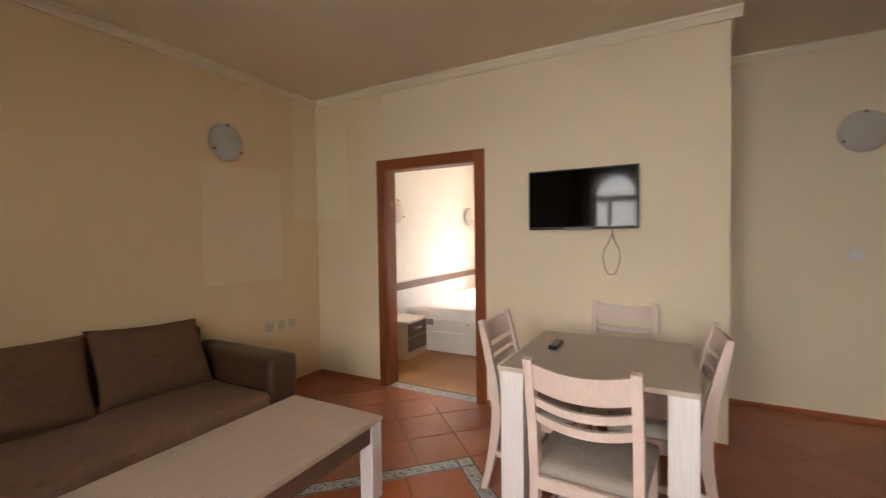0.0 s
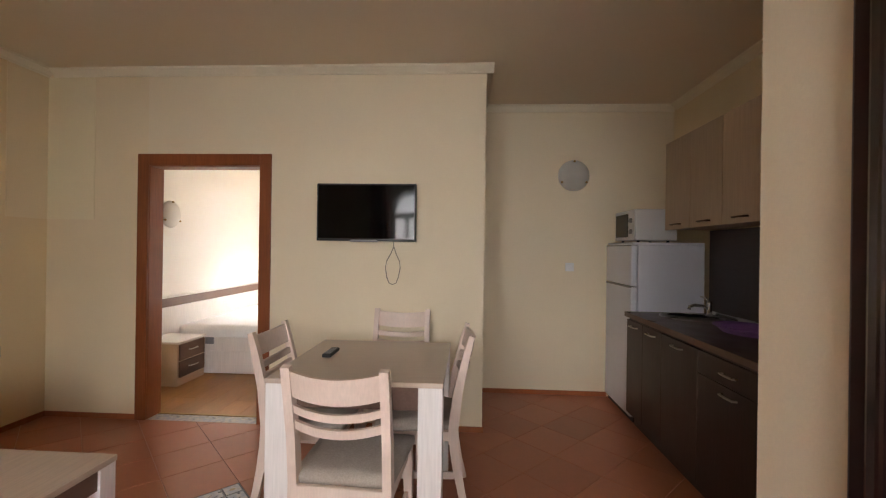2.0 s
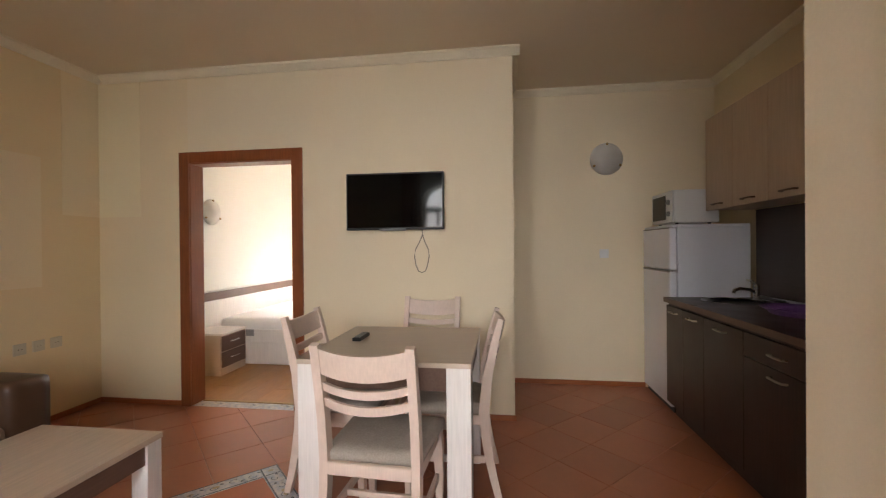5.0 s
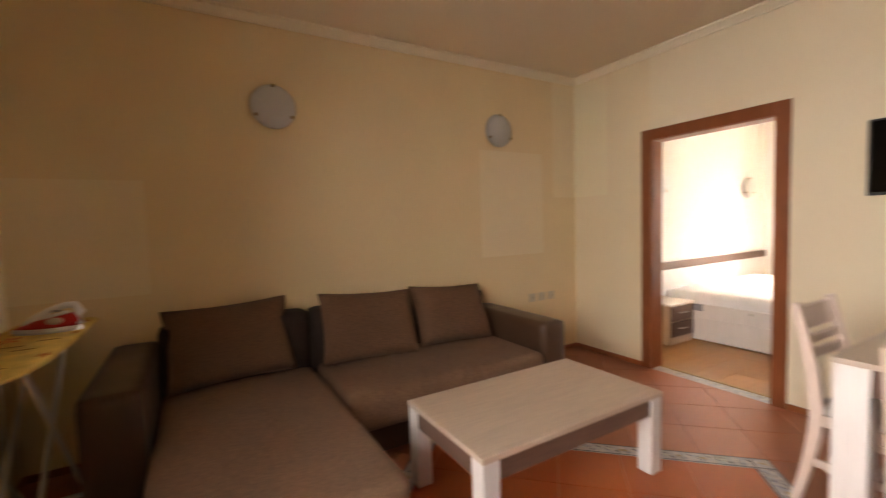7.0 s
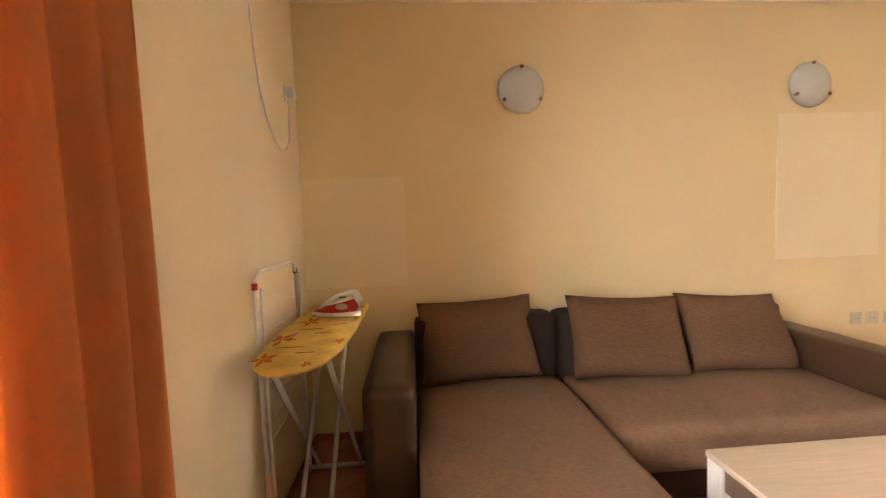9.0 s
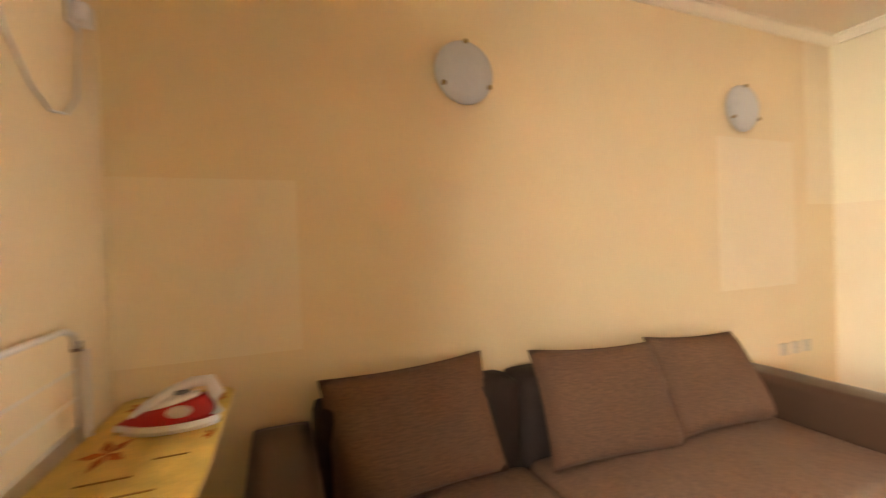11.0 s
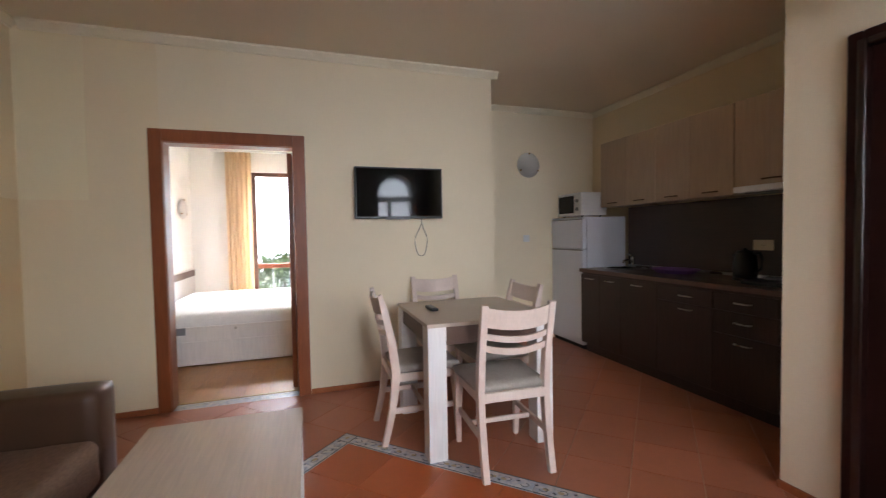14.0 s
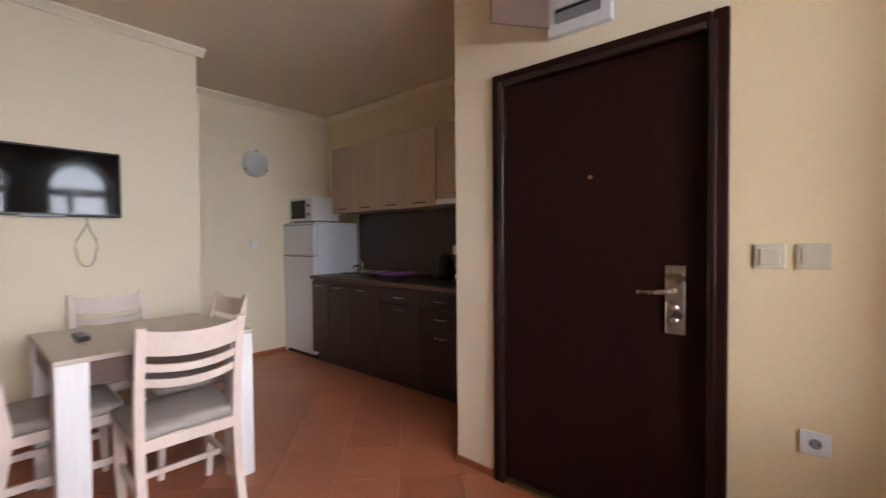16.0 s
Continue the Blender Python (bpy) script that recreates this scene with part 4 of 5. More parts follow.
# ---- fuse box over the entrance door ----
fuse = thing("fuse_box", EX, 0.335, 2.115, "white fuse box with its brown cover standing open", "fuse box")
part("case", box(B(), EX - 0.035, 0.195, 2.118, EX, 0.475, 2.42, 0.006, 2), white_plastic, fuse)
row = part("breaker_row", box(B(), EX - 0.046, 0.235, 2.165, EX - 0.035, 0.435, 2.225, 0.003, 1), grey_plastic, fuse, "grey row of breakers")
part("slot", box(B(), EX - 0.0475, 0.240, 2.208, EX - 0.046, 0.430, 2.222), black_plastic, row, "dark slot")
for i in range(8):
    part("breaker", box(B(), EX - 0.052, 0.238 + i * 0.0245, 2.228, EX - 0.035, 0.2605 + i * 0.0245, 2.30, 0.002, 1), white_plastic, fuse)
part("cover", box(B(), 0, 0, 0, 0.012, 0.27, 0.27, 0.003, 1, m=pose(EX - 0.040, 0.462, 2.158, 0, 0, 52)), truffle, fuse, "brown open cover")

# ---- corner with ironing board, drying rack, corded wall box ----
board = thing("ironing_board", -2.82, -0.87, 0, "folding ironing board with a yellow patterned cover", "ironing board")
cover_mat = material("yellow_board_cover", (0.72, 0.50, 0.13), 0.85, spots=0.30, scale=7, grain=0.06, grain_scale=90, bump=0.3)
cover_red = material("orange_leaf_print", (0.56, 0.15, 0.015), 0.85, spots=0.25, scale=20, grain=0.1, bump=0.2)
cover_dark = material("brown_line_print", (0.34, 0.17, 0.03), 0.85, spots=0.2, scale=20, grain=0.1, bump=0.2)
outline = [(-3.37, -0.725), (-3.37, -1.005), (-3.34, -1.030), (-2.75, -1.035), (-2.42, -1.015), (-2.30, -0.985), (-2.235, -0.930), (-2.225, -0.870), (-2.255, -0.800), (-2.34, -0.745), (-2.50, -0.718), (-2.80, -0.705), (-3.34, -0.700)]
bm = B()
prism(bm, outline, "z", 0.835, 0.858)
bmesh.ops.bevel(bm, geom=[e for e in bm.edges if abs(e.verts[0].co.z - e.verts[1].co.z) < 1e-5], offset=0.008, segments=2, affect="EDGES")
top = part("cover", bm, cover_mat, board, "yellow cotton cover with orange leaves", smooth=True)
rnd = random.Random(4)
for cx, cy, s in ((-2.93, -0.94, 0.095), (-2.62, -0.985, 0.11), (-2.36, -0.97, 0.085), (-2.55, -0.735, 0.05), (-3.26, -0.96, 0.06), (-2.28, -0.80, 0.04), (-3.25, -0.73, 0.045), (-2.95, -0.72, 0.04)):
    bm = B()
    for k in range(5):
        a = 2 * math.pi * k / 5 + rnd.uniform(-0.3, 0.3)
        d, e = Vector((math.cos(a), math.sin(a) * 0.6, 0)), Vector((-math.sin(a), math.cos(a) * 0.6, 0))
        q = [Vector((cx, cy, 0.8592)) + d * s * u + e * s * w for u, w in ((0, 0), (0.45, 0.22), (1, 0), (0.45, -0.22))]
        q = [Vector((v.x, min(max(v.y, -1.025), -0.712), v.z)) for v in q]
        bm.faces.new([bm.verts.new(v) for v in q])
    part("leaf_print", bm, cover_red, top)
for cx, cy, lx, ly in ((-2.78, -0.90, 0.006, 0.10), (-2.70, -0.83, 0.006, 0.08), (-2.50, -0.92, 0.006, 0.11), (-2.42, -0.84, 0.006, 0.07), (-2.66, -0.95, 0.14, 0.006), (-3.05, -0.80, 0.10, 0.006), (-2.85, -0.79, 0.006, 0.07)):
    part("line_print", box(B(), cx - lx / 2, cy - ly / 2, 0.8582, cx + lx / 2, cy + ly / 2, 0.8596), cover_dark, top)
for y, s in ((-0.98, 1), (-0.76, 1)):
    part("leg_tube", sweep(B(), [(-2.45, y, 0.83), (-2.45, y, 0.80), (-3.10, y, 0.03), (-3.12, y, 0.012)], 0.011, n=8), white_metal, board, smooth=True)
for y in (-0.93, -0.81):
    part("leg_tube", sweep(B(), [(-3.20, y, 0.83), (-3.20, y, 0.80), (-2.42, y * 1.0, 0.03), (-2.40, y, 0.012)], 0.011, n=8), white_metal, board, smooth=True)
part("foot_bar", sweep(B(), [(-2.40, -1.03, 0.012), (-2.40, -0.70, 0.012)], 0.012, n=8), white_metal, board, smooth=True)
part("foot_bar", sweep(B(), [(-3.12, -1.03, 0.012), (-3.12, -0.70, 0.012)], 0.012, n=8), white_metal, board, smooth=True)
part("cross_bar", sweep(B(), [(-2.55, -0.93, 0.158), (-2.55, -0.81, 0.158)], 0.008, n=8), white_metal, board, smooth=True)

iron = thing("clothes_iron", -3.04, -0.83, 0.859, "red and white clothes iron on the ironing board", "iron", rz=84)
m = pose(-3.04, -0.83, 0.860, 0, 0, 84)


def iron_shell(z0, z1, s0, s1, mm, flat=0.0):
    """A slice of the iron: pointed in front (-x), blunt behind."""
    bm = B()
    ring = []
    for k in range(28):
        a = 2 * math.pi * k / 28
        u, v = math.cos(a), math.sin(a)
        x = 0.125 * u if u > 0 else 0.135 * u
        w = 0.056 * v * (1 if u > 0 else (1 - abs(u) ** 2.2 * 0.75))
        ring.append((x, w))
    steps = 5
    rows = []
    for i in range(steps + 1):
        f = i / steps
        s = s0 + (s1 - s0) * f ** 1.6
        rows.append([])
        for x, w in ring:
            xx, z = x * s + 0.03 * f * flat, z0 + (z1 - z0) * f
            low = 0.30 + 0.70 * min(1.0, max(0.0, (xx + 0.135) / 0.22))
            rows[-1].append(bm.verts.new(mm @ Vector((xx, w * s, z if z < 0.025 else 0.024 + (z - 0.024) * low))))
    for a, b in zip(rows, rows[1:]):
        for k in range(28):
            bm.faces.new((a[k], a[(k + 1) % 28], b[(k + 1) % 28], b[k]))
    bm.faces.new(rows[0][::-1])
    bm.faces.new(rows[-1])
    return bm


part("sole_plate", iron_shell(0.0, 0.008, 1.0, 0.99, m), steel, iron, "steel sole plate")
part("skirt", iron_shell(0.008, 0.024, 0.99, 0.96, m), white_plastic, iron, smooth=True)
part("body", iron_shell(0.024, 0.082, 0.95, 0.62, m, 0.5), red_plastic, iron, "red plastic body", smooth=True)
part("shoulder", iron_shell(0.082, 0.096, 0.60, 0.42, m, 0.6), white_plastic, iron, smooth=True)
for s in (-1, 1):
    part("side_plate", lathe(B(), [(0.020, 0), (0.018, 0.004)], m @ pose(0.035, s * 0.046, 0.054, -s * 78, 0, 0) @ Matrix.Diagonal((1.6, 0.8, 1, 1)), 24), cable_grey, iron, "pale oval plate", smooth=True)
part("handle", sweep(B(), [m @ Vector(q) for q in ((-0.090, 0, 0.036), (-0.050, 0, 0.066), (0.005, 0, 0.098), (0.060, 0, 0.118), (0.100, 0, 0.118), (0.116, 0, 0.080), (0.108, 0, 0.03))], [0.010, 0.015, 0.015, 0.015, 0.018, 0.021, 0.024], n=12), white_plastic, iron, "white plastic handle", smooth=True)
part("dial", lathe(B(), [(0.020, 0.0), (0.020, 0.008), (0.015, 0.011)], m @ pose(0.03, 0, 0.091), 20), grey_plastic, iron, smooth=True)

rack = thing("drying_rack", -2.80, -1.03, 0, "folded white metal clothes drying rack leaning on the wall", "drying rack")
yr = -1.045
part("frame_tube", sweep(B(), [(-2.525, yr, 0.012), (-2.525, yr, 1.085), (-2.545, yr, 1.132), (-2.590, yr, 1.150), (-3.02, yr, 1.150), (-3.065, yr, 1.132), (-3.085, yr, 1.085), (-3.085, yr, 0.012)], 0.008, n=8), white_metal, rack, smooth=True)
part("inner_tube", sweep(B(), [(-2.532, yr + 0.022, 0.012), (-2.532, yr + 0.022, 1.09)], 0.007, n=8), white_metal, rack, smooth=True)
part("inner_tube", sweep(B(), [(-3.078, yr + 0.022, 0.012), (-3.078, yr + 0.022, 1.09)], 0.007, n=8), white_metal, rack, smooth=True)
for i in range(9):
    part("wire", sweep(B(), [(-2.525, yr, 1.04 - i * 0.075), (-3.085, yr, 1.04 - i * 0.075)], 0.0022, n=5), white_metal, rack)
for x, mt in ((-2.525, red_plastic), (-3.085, truffle)):
    part("joint_cap", lathe(B(), [(0.0115, 0), (0.0115, 0.024), (0.009, 0.027)], pose(x, yr, 1.085), 12), mt, rack, "coloured plastic cap")

# white corded box of unknown kind; its top is unseen
heater = thing("wall_heater", -2.78, SY, 2.39, "small white rounded appliance with a cord high on the wall", "wall heater")
bm = B()
prism(bm, [(SY, 2.42), (SY + 0.06, 2.392), (SY + 0.14, 2.390), (SY + 0.19, 2.41), (SY + 0.205, 2.45), (SY + 0.205, 2.57), (SY + 0.17, 2.60), (SY, 2.60)], "x", -2.87, -2.69)
bmesh.ops.bevel(bm, geom=list(bm.edges), offset=0.012, segments=2, affect="EDGES")
part("casing", bm, white_plastic, heater, smooth=True)
for x in (-2.74, -2.82):
    part("outlet_slot", box(B(), x - 0.012, SY + 0.075, 2.386, x + 0.012, SY + 0.125, 2.392, 0.002, 1), black_plastic, heater, "dark slot")
pts = [(-2.72, SY + 0.01, 2.42), (-2.76, SY + 0.008, 2.15), (-2.80, SY + 0.008, 1.97), (-2.88, SY + 0.008, 1.84), (-2.98, SY + 0.008, 1.75), (-3.07, SY + 0.008, 1.715), (-3.16, SY + 0.008, 1.735), (-3.23, SY + 0.008, 1.80), (-3.245, SY + 0.01, 1.95), (-3.235, SY + 0.02, 2.03)]
part("power_cord", sweep(B(), pts, 0.0042, n=6), white_plastic, heater, "pale looped cord", smooth=True)
part("plug", box(B(), -3.265, SY + 0.012, 2.02, -3.205, SY + 0.05, 2.08, 0.008, 2), white_plastic, heater)
plate("wall_socket", pose(-3.235, SY, 2.05, 90, 0, 180), 0.080, 0.080, "white wall socket high on the wall", "wall socket", "socket")


# ---- kitchen ----
fridge = thing("refrigerator", 1.38, 3.66, 0, "white two-door refrigerator with freezer on top", "refrigerator")
FX0, FX1, FY0, FY1, FZ = 1.105, 1.66, 3.372, 3.955, 1.41
part("cabinet", box(B(), FX0 + 0.055, FY0, 0.03, FX1, FY1, FZ - 0.02, 0.006, 2), white_enamel, fridge)
part("top_panel", box(B(), FX0 + 0.01, FY0, FZ - 0.02, FX1, FY1, FZ, 0.006, 2), white_enamel, fridge)
lower = part("lower_door", box(B(), FX0, FY0 + 0.002, 0.045, FX0 + 0.050, FY1 - 0.002, 1.058, 0.010, 3), white_enamel, fridge)
upper = part("upper_door", box(B(), FX0, FY0 + 0.002, 1.068, FX0 + 0.050, FY1 - 0.002, FZ - 0.024, 0.010, 3), white_enamel, fridge)
part("grip", box(B(), FX0 - 0.006, FY0 + 0.01, 1.050, FX0 + 0.03, FY1 - 0.01, 1.062, 0.002, 1), grey_plastic, lower, "dark grip strip")
part("grip", box(B(), FX0 - 0.004, FY0 + 0.01, FZ - 0.030, FX0 + 0.03, FY1 - 0.01, FZ - 0.022, 0.002, 1), grey_plastic, upper, "dark grip strip")
part("plinth", box(B(), FX0 + 0.03, FY0 + 0.01, 0.0, FX1 - 0.02, FY1 - 0.01, 0.045), black_plastic, fridge)

micro = thing("microwave_oven", 1.32, 3.63, 1.41, "white microwave oven on top of the refrigerator", "microwave oven")
MX0, MX1, MY0, MY1, MZ0, MZ1 = 1.165, 1.50, 3.475, 3.905, 1.428, 1.68
part("case", box(B(), MX0 + 0.012, MY0, MZ0, MX1, MY1, MZ1, 0.006, 2), white_plastic, micro)
md = part("front_panel", box(B(), MX0, MY0 + 0.002, MZ0 + 0.002, MX0 + 0.012, MY1 - 0.002, MZ1 - 0.002, 0.003, 1), white_plastic, micro)
part("door_window", box(B(), MX0 - 0.003, MY0 + 0.13, MZ0 + 0.03, MX0, MY1 - 0.02, MZ1 - 0.03), screen_black, md, "black glass window")
for z in (1.50, 1.59):
    part("knob", lathe(B(), [(0.020, 0), (0.018, 0.016)], pose(MX0, MY0 + 0.065, z, 0, -90, 0), 16), grey_plastic, md)
for x in (MX0 + 0.05, MX1 - 0.05):
    for y in (MY0 + 0.05, MY1 - 0.05):
        part("foot", lathe(B(), [(0.012, 0), (0.012, 0.019)], pose(x, y, 1.41), 10), black_plastic, micro)

# base units from the refrigerator to the end wall: y from, y to, drawers
CF, CB, CH = 1.090, KX, 0.836


def bar_handle(x, y, z, w):
    bm = B()
    sweep(bm, [(x, y - w / 2, z), (x - 0.022, y - w / 2 + 0.006, z), (x - 0.026, y, z), (x - 0.022, y + w / 2 - 0.006, z), (x, y + w / 2, z)], 0.0055, n=8)
    return bm


def base_unit(y0, y1, fronts, label):
    t = thing("base_cabinet", (CF + CB) / 2, (y0 + y1) / 2, 0, label, "cabinet", group="kitchen base cabinets")
    part("carcass", box(B(), CF, y0 + 0.001, 0.10, CB - 0.002, y1 - 0.001, CH), wenge, t)
    part("plinth", box(B(), CF + 0.045, y0 + 0.001, 0.0, CF + 0.06, y1 - 0.001, 0.10), wenge, t)
    for a, b, z0, z1, hy, hz in fronts:
        d = part("door" if z1 - z0 > 0.3 else "drawer_front", box(B(), CF - 0.018, a + 0.002, z0, CF - 0.001, b - 0.002, z1, 0.002, 1), wenge, t)
        part("handle", bar_handle(CF - 0.018, hy, hz, 0.11), nickel, d, "slim nickel handle")


base_unit(2.78, 3.355, [(2.78, 3.068, 0.105, 0.815, 2.92, 0.775), (3.068, 3.355, 0.105, 0.815, 3.21, 0.775)], "dark wenge base cabinet under the sink")
base_unit(2.36, 2.78, [(2.36, 2.78, 0.105, 0.815, 2.57, 0.775)], "dark wenge base cabinet with one door")
base_unit(1.86, 2.36, [(1.86, 2.36, 0.105, 0.690, 2.08, 0.650), (1.86, 2.36, 0.694, 0.815, 2.08, 0.752)], "dark wenge base cabinet with a drawer")
base_unit(1.42, 1.86, [(1.42, 1.86, 0.105, 0.530, 1.64, 0.480), (1.42, 1.86, 0.534, 0.690, 1.64, 0.622), (1.42, 1.86, 0.694, 0.815, 1.64, 0.757)], "dark wenge base cabinet with drawers")
base_unit(1.045, 1.42, [(1.045, 1.42, 0.105, 0.815, 1.23, 0.775)], "dark wenge base cabinet at the end wall")

# worktop with a round cut-out for the bowl
SX, SYC, SR = 1.43, 3.12, 0.19
wt = thing("worktop", (CF + CB) / 2, 2.2, CH, "brown laminate kitchen worktop with a pale front edge", "worktop")
bm = B()
X0, X1, Y0, Y1, Z0, Z1 = CF - 0.030, CB - 0.002, 1.035, 3.365, CH, CH + 0.034
box(bm, X0, Y0, Z0, X1, SYC - 0.22, Z1)
box(bm, X0, SYC + 0.22, Z0, X1, Y1, Z1)
n = 32
sq = []
for k in range(n):
    a = 2 * math.pi * k / n
    c, s = math.cos(a), math.sin(a)
    hx = (X1 - SX) if c > 0 else (SX - X0)
    f = min(hx / abs(c) if abs(c) > 1e-6 else 9, 0.22 / abs(s) if abs(s) > 1e-6 else 9)
    sq.append((SX + c * f, SYC + s * f))
for k in range(n):
    j = (k + 1) % n
    a, b = 2 * math.pi * k / n, 2 * math.pi * j / n
    prism(bm, [(SX + SR * math.cos(a), SYC + SR * math.sin(a)), sq[k], sq[j], (SX + SR * math.cos(b), SYC + SR * math.sin(b))], "z", Z0, Z1)
part("slab", bm, worktop_mat, wt)
part("front_edge", box(B(), X0 - 0.004, Y0, Z0, X0 - 0.0005, Y1, Z1), truffle, wt, "paler front edge")
part("wall_strip", box(B(), X1 - 0.022, Y0, Z1, X1, Y1, Z1 + 0.022, 0.004, 1), steel, wt, "pale metal wall strip")
sink = thing("kitchen_sink", SX, SYC, Z1, "round stainless steel sink let into the worktop", "sink")
part("bowl", lathe(B(), [(0.205, 0.002), (0.205, 0.006), (0.186, 0.006), (0.182, -0.01), (0.172, -0.12), (0.15, -0.145), (0.02, -0.150), (0.0205, -0.152), (0.152, -0.147), (0.175, -0.121), (0.185, -0.008), (0.187, 0.002)], pose(SX, SYC, Z1), 36), steel, sink, smooth=True)
tap = thing("kitchen_tap", 1.60, 3.20, Z1, "chrome single-lever kitchen tap", "tap")
part("tap_body", lathe(B(), [(0.026, 0.0), (0.026, 0.008), (0.019, 0.012), (0.019, 0.09), (0.021, 0.10), (0.012, 0.112)], pose(1.60, 3.20, Z1), 18), steel, tap, smooth=True)
part("spout", sweep(B(), [(1.60, 3.20, Z1 + 0.05), (1.55, 3.185, Z1 + 0.075), (1.47, 3.155, Z1 + 0.085), (1.43, 3.14, Z1 + 0.075), (1.425, 3.14, Z1 + 0.055)], 0.011, n=10), steel, tap, smooth=True)
part("lever", sweep(B(), [(1.60, 3.20, Z1 + 0.108), (1.585, 3.23, Z1 + 0.130), (1.57, 3.26, Z1 + 0.138)], [0.010, 0.008, 0.006], n=8), steel, tap, smooth=True)

tray = thing("dish_tray", 1.47, 2.55, Z1, "purple plastic dish drainer tray on the worktop", "dish tray")
part("tray_body", lathe(B(), [(0.15, 0.0), (0.17, 0.02), (0.195, 0.032), (0.200, 0.036), (0.192, 0.036), (0.166, 0.024), (0.148, 0.008)], pose(1.47, 2.55, Z1 + 0.001) @ Matrix.Diagonal((0.9, 1.1, 1, 1)), 36), purple_plastic, tray, smooth=True)
bm = B()
for k in range(7):
    y = 2.42 + k * 0.043
    sweep(bm, [(1.35, y, Z1 + 0.022), (1.37, y, Z1 + 0.030), (1.57, y, Z1 + 0.030), (1.59, y, Z1 + 0.022)], 0.004, n=5)
part("ribs", bm, purple_plastic, tray)

hob = thing("hob", 1.42, 1.55, Z1, "black two-ring electric hob on the worktop", "hob")
part("plate", box(B(), 1.20, 1.42, Z1 + 0.001, 1.62, 1.76, Z1 + 0.030, 0.008, 2), black_plastic, hob)
for y in (1.50, 1.68):
    part("ring", lathe(B(), [(0.075, 0), (0.075, 0.008), (0.06, 0.010)], pose(1.43, y, Z1 + 0.030), 24), grey_plastic, hob)
kettle = thing("electric_kettle", 1.44, 1.90, Z1, "black electric kettle on the worktop", "kettle")
part("base", lathe(B(), [(0.078, 0), (0.080, 0.012), (0.072, 0.020)], pose(1.44, 1.90, Z1 + 0.001), 24), black_plastic, kettle, smooth=True)
part("jug", lathe(B(), [(0.074, 0.021), (0.080, 0.06), (0.074, 0.14), (0.064, 0.195), (0.058, 0.205)], pose(1.44, 1.90, Z1 + 0.001), 28), black_plastic, kettle, smooth=True)
part("lid", lathe(B(), [(0.057, 0.205), (0.050, 0.218), (0.014, 0.224), (0.012, 0.236), (0.004, 0.240)], pose(1.44, 1.90, Z1 + 0.001), 24), black_plastic, kettle, smooth=True)
part("handle", sweep(B(), [(1.44, 1.835, Z1 + 0.20), (1.44, 1.79, Z1 + 0.205), (1.44, 1.775, Z1 + 0.16), (1.44, 1.785, Z1 + 0.09), (1.44, 1.825, Z1 + 0.06)], 0.011, n=8), black_plastic, kettle, smooth=True)
part("spout", sweep(B(), [(1.44, 1.955, Z1 + 0.15), (1.44, 1.985, Z1 + 0.19)], [0.022, 0.014], n=10), black_plastic, kettle, smooth=True)

bm = B()
box(bm, KX - 0.010, PY + 0.002, Z1 + 0.023, KX - 0.001, 3.365, 1.505)
solo("splashback", bm, splash, "dark brown panel splashback behind the worktop", "splashback", kind="structure")
plate("wall_socket", pose(KX - 0.010, 1.94, 1.125, 90, 0, -90), 0.15, 0.080, "beige double wall socket on the splashback", "wall socket", "socket", beige_plastic)

# wall units
UF, UZ0, UZ1 = 1.40, 1.512, 2.185


def wall_unit(y0, y1, doors, label, z0=UZ0, front=UF):
    t = thing("wall_cabinet", (front + KX) / 2, (y0 + y1) / 2, z0, label, "cabinet", group="kitchen wall cabinets")
    part("carcass", box(B(), front, y0 + 0.001, z0, KX - 0.002, y1 - 0.001, UZ1), beige_front, t)
    for a, b in doors:
        d = part("door", box(B(), front - 0.018, a + 0.002, z0 - 0.004, front - 0.001, b - 0.002, UZ1, 0.002, 1), beige_front, t)
        part("handle", bar_handle(front - 0.018, (a + b) / 2, z0 + 0.032, 0.12), bronze, d, "slim dark bronze handle")


wall_unit(2.69, 3.43, [(2.69, 3.06), (3.06, 3.43)], "beige laminate wall cabinet with two doors")
wall_unit(1.95, 2.69, [(1.95, 2.32), (2.32, 2.69)], "beige laminate wall cabinet with two doors")
wall_unit(1.42, 1.945, [(1.42, 1.945)], "beige laminate wall cabinet above the cooker hood", z0=1.565, front=UF + 0.004)
wall_unit(1.045, 1.415, [(1.045, 1.415)], "beige laminate wall cabinet at the end wall")
hood = thing("cooker_hood", 1.5, 1.68, 1.52, "slim white cooker hood under the wall cabinet", "cooker hood")
part("body", box(B(), UF - 0.035, 1.425, 1.515, KX - 0.002, 1.940, 1.560, 0.006, 2), white_enamel, hood)
part("filter", box(B(), UF + 0.03, 1.46, 1.509, KX - 0.05, 1.90, 1.515), grey_plastic, hood, "grey filter")

# ---- bedroom ----
bed = thing("double_bed", -2.25, 5.25, 0, "pale laminate double bed with bare white mattress", "bed")
part("side_panel", box(B(), -3.20, 4.25, 0.012, -1.28, 4.272, 0.385, 0.002, 1), ash_white, bed)
part("side_panel", box(B(), -3.20, 6.228, 0.012, -1.28, 6.25, 0.385, 0.002, 1), ash_white, bed)
part("foot_panel", box(B(), -1.28, 4.25, 0.012, -1.255, 6.25, 0.385, 0.002, 1), ash_white, bed)
part("slat_base", box(B(), -3.20, 4.272, 0.24, -1.28, 6.228, 0.30), ash, bed)
part("lower_drawer", box(B(), -2.83, 4.238, 0.03, -1.35, 4.2495, 0.245, 0.002, 1), ash_white, bed)
